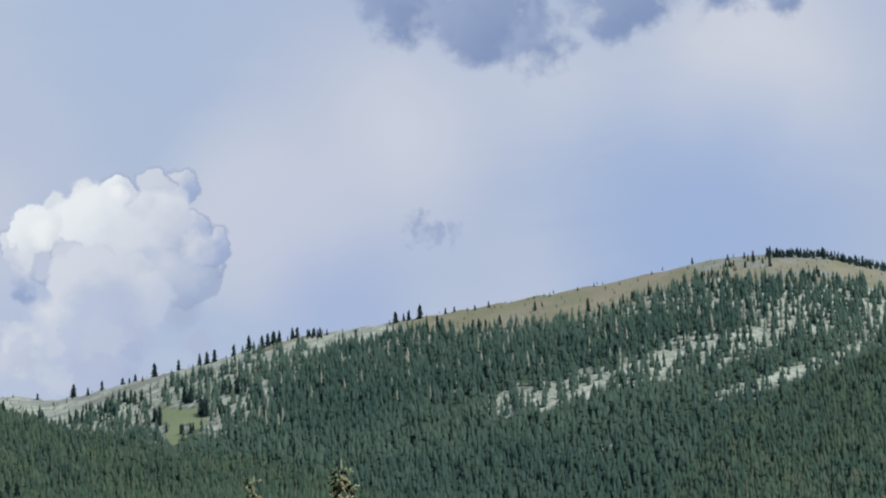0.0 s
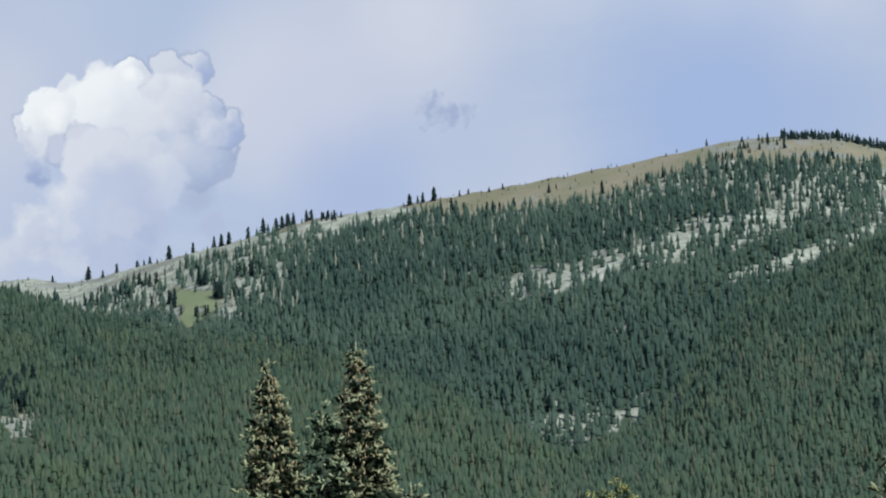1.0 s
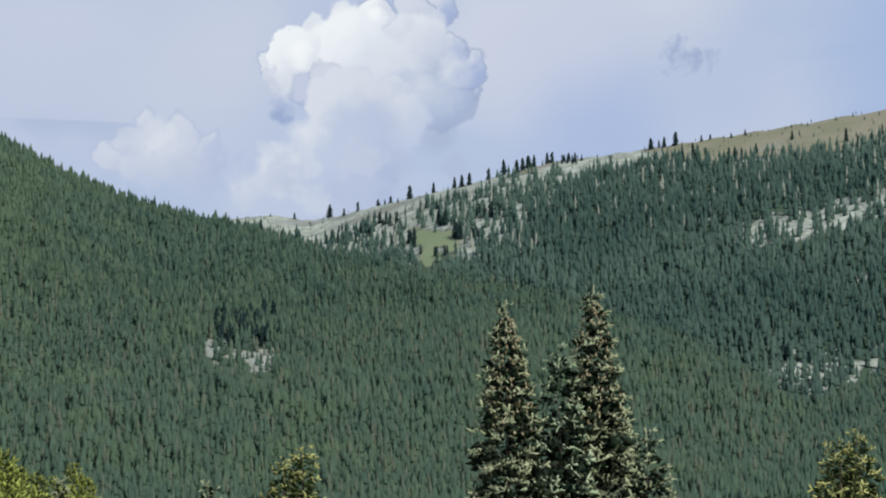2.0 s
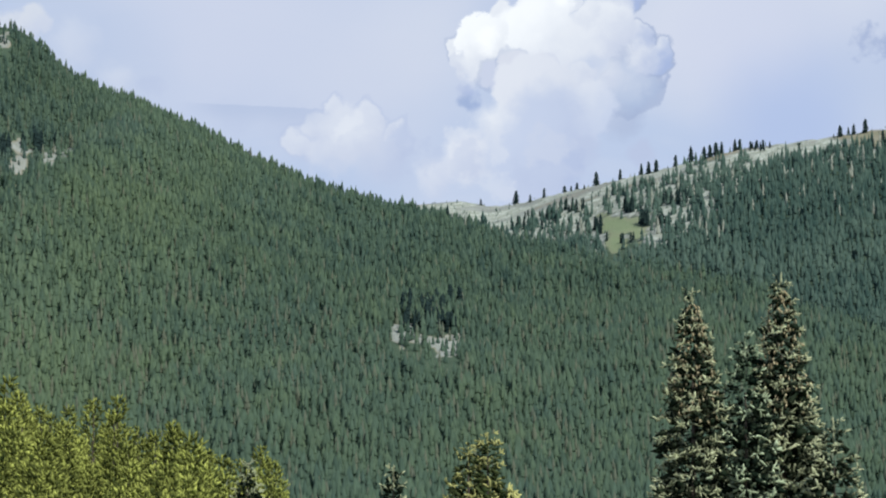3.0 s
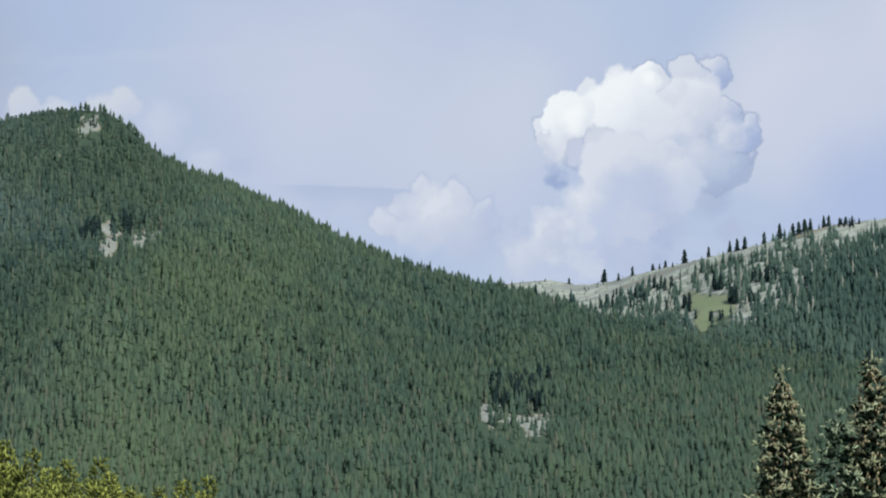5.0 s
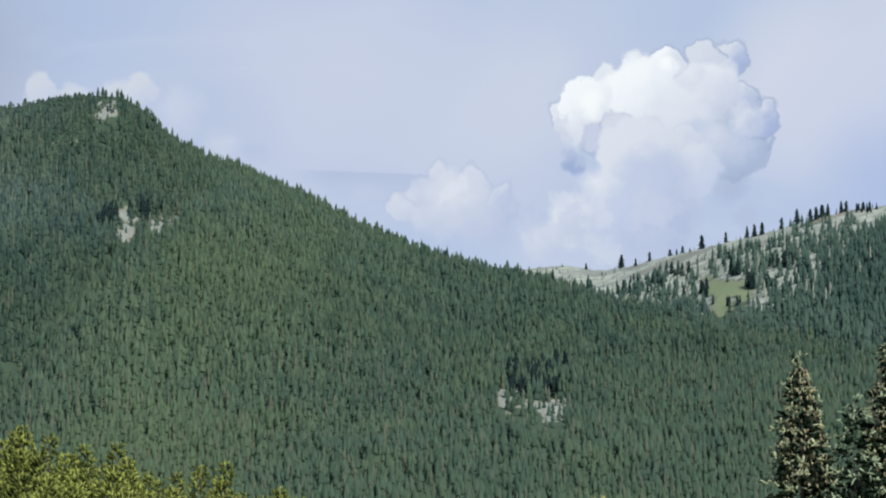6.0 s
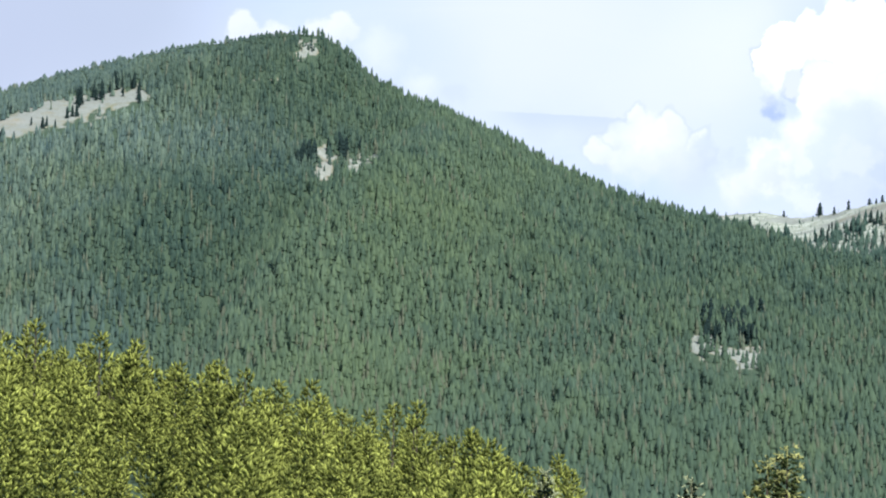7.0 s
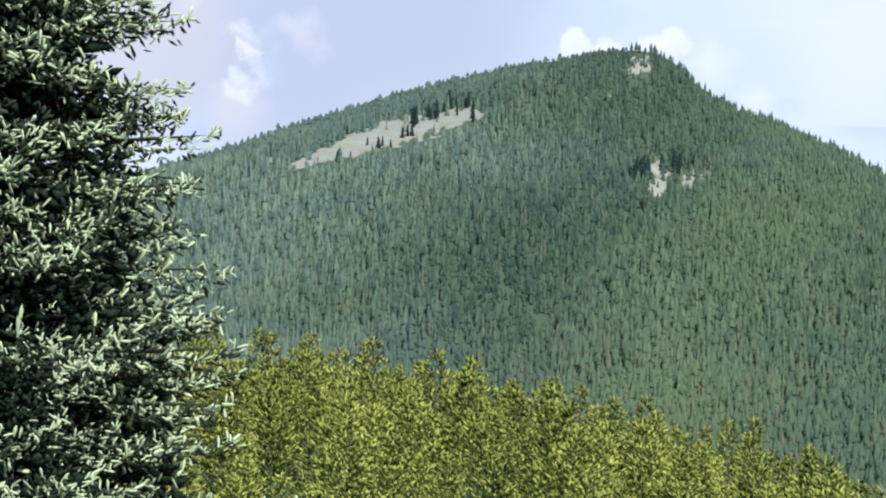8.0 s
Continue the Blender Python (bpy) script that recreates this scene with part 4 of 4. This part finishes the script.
def spruce(label, az, el, r, reach, power, gap, per, twig, mat, seed, shaded_old_share=0.3, dull=0.2, stub=1.0, cones=0, droop=0.62):
    tip = bearing(az, el, r)
    height = tip.z - ground_z(tip.x, tip.y)
    shoots, inside = spruce_tufts(height, reach, power, gap, per, twig, seed, 0.06, shaded_old_share, dull, stub, droop)
    parts = [("trunk", trunk_mesh("trunk", height * 0.8, height * (0.012 if height > 6 else 0.005))), ("crown", tufts_mesh("crown", *shoots, mat, seed, True)), ("shaded_old_needles", tufts_mesh("shaded_old_needles", *inside, mat, seed))]
    if cones:
        # brown cones hang from the ends of the upper boughs
        g = np.random.default_rng(seed + 500)
        depth = 0.35 + 0.34 * height * g.uniform(0, 1, cones) ** 0.9
        off, a = reach * depth ** power * g.uniform(0.45, 0.98, cones), g.uniform(0, 6.28, cones)
        place = np.stack([np.cos(a) * off, np.sin(a) * off, height - depth - 0.12 * off], -1)
        hang = np.stack([g.normal(0, 0.3, cones), g.normal(0, 0.3, cones), -np.ones(cones)], -1)
        parts.append(("cone_mass", tufts_mesh("cone_mass", place, hang, g.uniform(0.11, 0.19, cones), g.uniform(0.05, 0.08, cones), g.uniform(0, 1, cones), CONES, seed)))
    tree = stand_tree("spruce_tree", label, az, el, r, parts)
    if cones:
        tagged(next(c for c in tree.children if c.name.startswith("cone_mass")), "tan-brown hanging cones", kind="stuff")
    return tree


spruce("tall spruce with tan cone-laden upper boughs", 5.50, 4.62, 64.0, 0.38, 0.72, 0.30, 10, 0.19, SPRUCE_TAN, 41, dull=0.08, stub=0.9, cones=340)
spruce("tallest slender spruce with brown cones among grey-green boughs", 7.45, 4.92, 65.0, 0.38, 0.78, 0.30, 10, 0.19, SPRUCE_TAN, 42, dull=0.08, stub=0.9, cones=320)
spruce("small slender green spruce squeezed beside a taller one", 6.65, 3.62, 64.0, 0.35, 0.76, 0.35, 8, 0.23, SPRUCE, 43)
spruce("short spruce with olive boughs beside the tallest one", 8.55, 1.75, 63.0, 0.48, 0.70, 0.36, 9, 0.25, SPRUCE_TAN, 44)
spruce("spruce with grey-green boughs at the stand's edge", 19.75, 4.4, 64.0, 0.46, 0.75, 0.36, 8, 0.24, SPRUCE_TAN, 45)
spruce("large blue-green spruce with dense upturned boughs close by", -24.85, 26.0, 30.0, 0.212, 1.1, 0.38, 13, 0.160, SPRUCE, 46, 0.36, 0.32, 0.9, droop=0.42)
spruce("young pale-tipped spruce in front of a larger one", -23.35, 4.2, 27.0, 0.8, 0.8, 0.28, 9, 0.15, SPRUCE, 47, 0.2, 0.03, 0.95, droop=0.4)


def pine_meshes(height, reach, seed, mat, many=49):
    """A young pine: upswept bushy tufts from the ground to a pointed tip."""
    g = np.random.default_rng(seed)
    n = int(many * height)
    z = height * (0.12 + 0.86 * (1 - g.uniform(0, 1, n) ** 0.75))
    depth = (height - z) / height
    # boughs in loose whorls, so that the outline has notches
    whorl = np.sin(z * 9.0 + g.uniform(0, 6.28))
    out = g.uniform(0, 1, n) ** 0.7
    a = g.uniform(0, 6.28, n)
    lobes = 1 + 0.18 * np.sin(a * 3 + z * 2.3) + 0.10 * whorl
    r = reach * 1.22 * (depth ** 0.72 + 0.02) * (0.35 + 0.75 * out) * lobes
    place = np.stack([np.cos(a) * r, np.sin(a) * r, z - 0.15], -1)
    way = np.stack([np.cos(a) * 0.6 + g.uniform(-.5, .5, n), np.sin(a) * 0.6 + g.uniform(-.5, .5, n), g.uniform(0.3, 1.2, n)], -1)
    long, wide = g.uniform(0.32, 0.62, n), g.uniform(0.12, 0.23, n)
    # inner tufts tinted dark, painting the shade inside the crown
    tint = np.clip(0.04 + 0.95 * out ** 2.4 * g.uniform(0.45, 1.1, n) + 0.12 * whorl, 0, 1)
    leader = np.array([(0, 0, height - 0.75), (0, 0, height - 0.5), (0, 0, height - 0.95)])
    place, way = np.concatenate([leader, place]), np.concatenate([[(0, 0, 1), (0.1, 0, 1), (-0.1, 0.1, 1)], way])
    long, wide, tint = np.concatenate([[0.75, 0.5, 0.6], long]), np.concatenate([[0.12, 0.14, 0.2], wide]), np.concatenate([[0.7, 0.7, 0.6], tint])
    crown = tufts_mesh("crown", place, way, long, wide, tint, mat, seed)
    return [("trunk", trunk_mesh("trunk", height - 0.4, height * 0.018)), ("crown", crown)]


def pine_stand():
    """The knoll's pines: those along the crest one by one, the crowd in front of them as one thicket."""
    g = np.random.default_rng(51)
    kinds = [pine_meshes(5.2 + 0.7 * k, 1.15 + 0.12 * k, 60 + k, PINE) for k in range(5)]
    shapes = []
    for k in kinds:
        me = k[1][1]
        co, tri = np.empty(len(me.vertices) * 3, np.float32), np.empty(len(me.loops), np.int32)
        tint = np.empty(len(me.vertices), np.float32)
        me.vertices.foreach_get("co", co)
        me.loops.foreach_get("vertex_index", tri)
        me.attributes["tint"].data.foreach_get("value", tint)
        shapes.append((co.reshape(-1, 3), tri.reshape(-1, 3), tint))
    first, crowd = [None] * 5, []
    for y in np.arange(120, 236, 4.0):
        for x in np.arange(-112, -4, 3.7):
            px, py = x + g.uniform(-1.6, 1.6), y + g.uniform(-1.8, 1.8)
            az, r = math.degrees(math.atan2(px, py)), math.hypot(px, py)
            if not -22.5 < az < -3.4 - max(0, 205 - r) * 0.035 or not 140 < r < 232:
                continue
            k, turn, size = int(g.integers(0, 5)), g.uniform(0, 360), g.uniform(0.8, 1.2)
            if r < 196:
                crowd.append((px, py, k, turn, size))
                continue
            m = pose(px, py, ground_z(px, py), 0, 0, turn)
            if first[k] is None:
                ob = first[k] = new("young_pine")
                for part_name, me in kinds[k]:
                    new(part_name, me).parent = ob
                tagged(ob, "bushy yellow-green young pine in a dense sunlit stand", "tree", group="young pines on the knoll")
            else:
                ob = copy_thing(first[k], m)
            ob.matrix_basis = m @ Matrix.Scale(size, 4)
    allv, allt, alln, at = [], [], [], 0
    for px, py, k, turn, size in crowd:
        v, t, n = shapes[k]
        c, q = math.cos(radians(turn)) * size, math.sin(radians(turn)) * size
        allv.append(np.stack([v[:, 0] * c - v[:, 1] * q + px, v[:, 0] * q + v[:, 1] * c + py, v[:, 2] * size + ground_z(px, py)], -1))
        allt.append(t + at)
        alln.append(n)
        at += len(v)
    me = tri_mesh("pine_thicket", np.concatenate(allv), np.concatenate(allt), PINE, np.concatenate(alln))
    tagged(new("pine_thicket", me), "crowded yellow-green young pines covering a low knoll", "forest", kind="stuff")


pine_stand()

for az, el, r, seed, reach, text in [
        (12.75, 1.46, 95.0, 71, 0.62, "bushy yellow-green pine beside its taller twin"), (13.15, 1.58, 96.0, 77, 0.60, "bushy yellow-green pine with upswept boughs"),
        (14.85, 0.82, 92.0, 72, 0.45, "small olive-green pine tip among taller spruces"), (0.98, 1.40, 98.0, 73, 0.62, "yellow-green pine with bushy upswept boughs"),
        (0.55, 1.15, 97.0, 78, 0.60, "shorter yellow-green pine leaning on its neighbour"), (-1.1, 0.75, 104.0, 74, 0.42, "dull green pine with a narrow tip"),
        (-4.3, 0.8, 120.0, 75, 0.45, "small dark green pine beside the sunlit stand"), (16.0, 0.4, 92.0, 76, 0.45, "small olive-green pine tip among taller spruces")]:
    tip = bearing(az, el, r)
    h = tip.z - ground_z(tip.x, tip.y)
    mat = OLIVE if reach > 0.5 else SPRUCE_TAN
    shoots, inside = spruce_tufts(h, reach, 0.7, 0.42, 7, 0.36, seed)
    parts = [("trunk", trunk_mesh("trunk", h - 0.3, h * 0.018)), ("crown", tufts_mesh("crown", *shoots, mat, seed, True)), ("shaded_old_needles", tufts_mesh("shaded_old_needles", *inside, mat, seed))]
    stand_tree("pine_tree", text, az, el, r, parts)
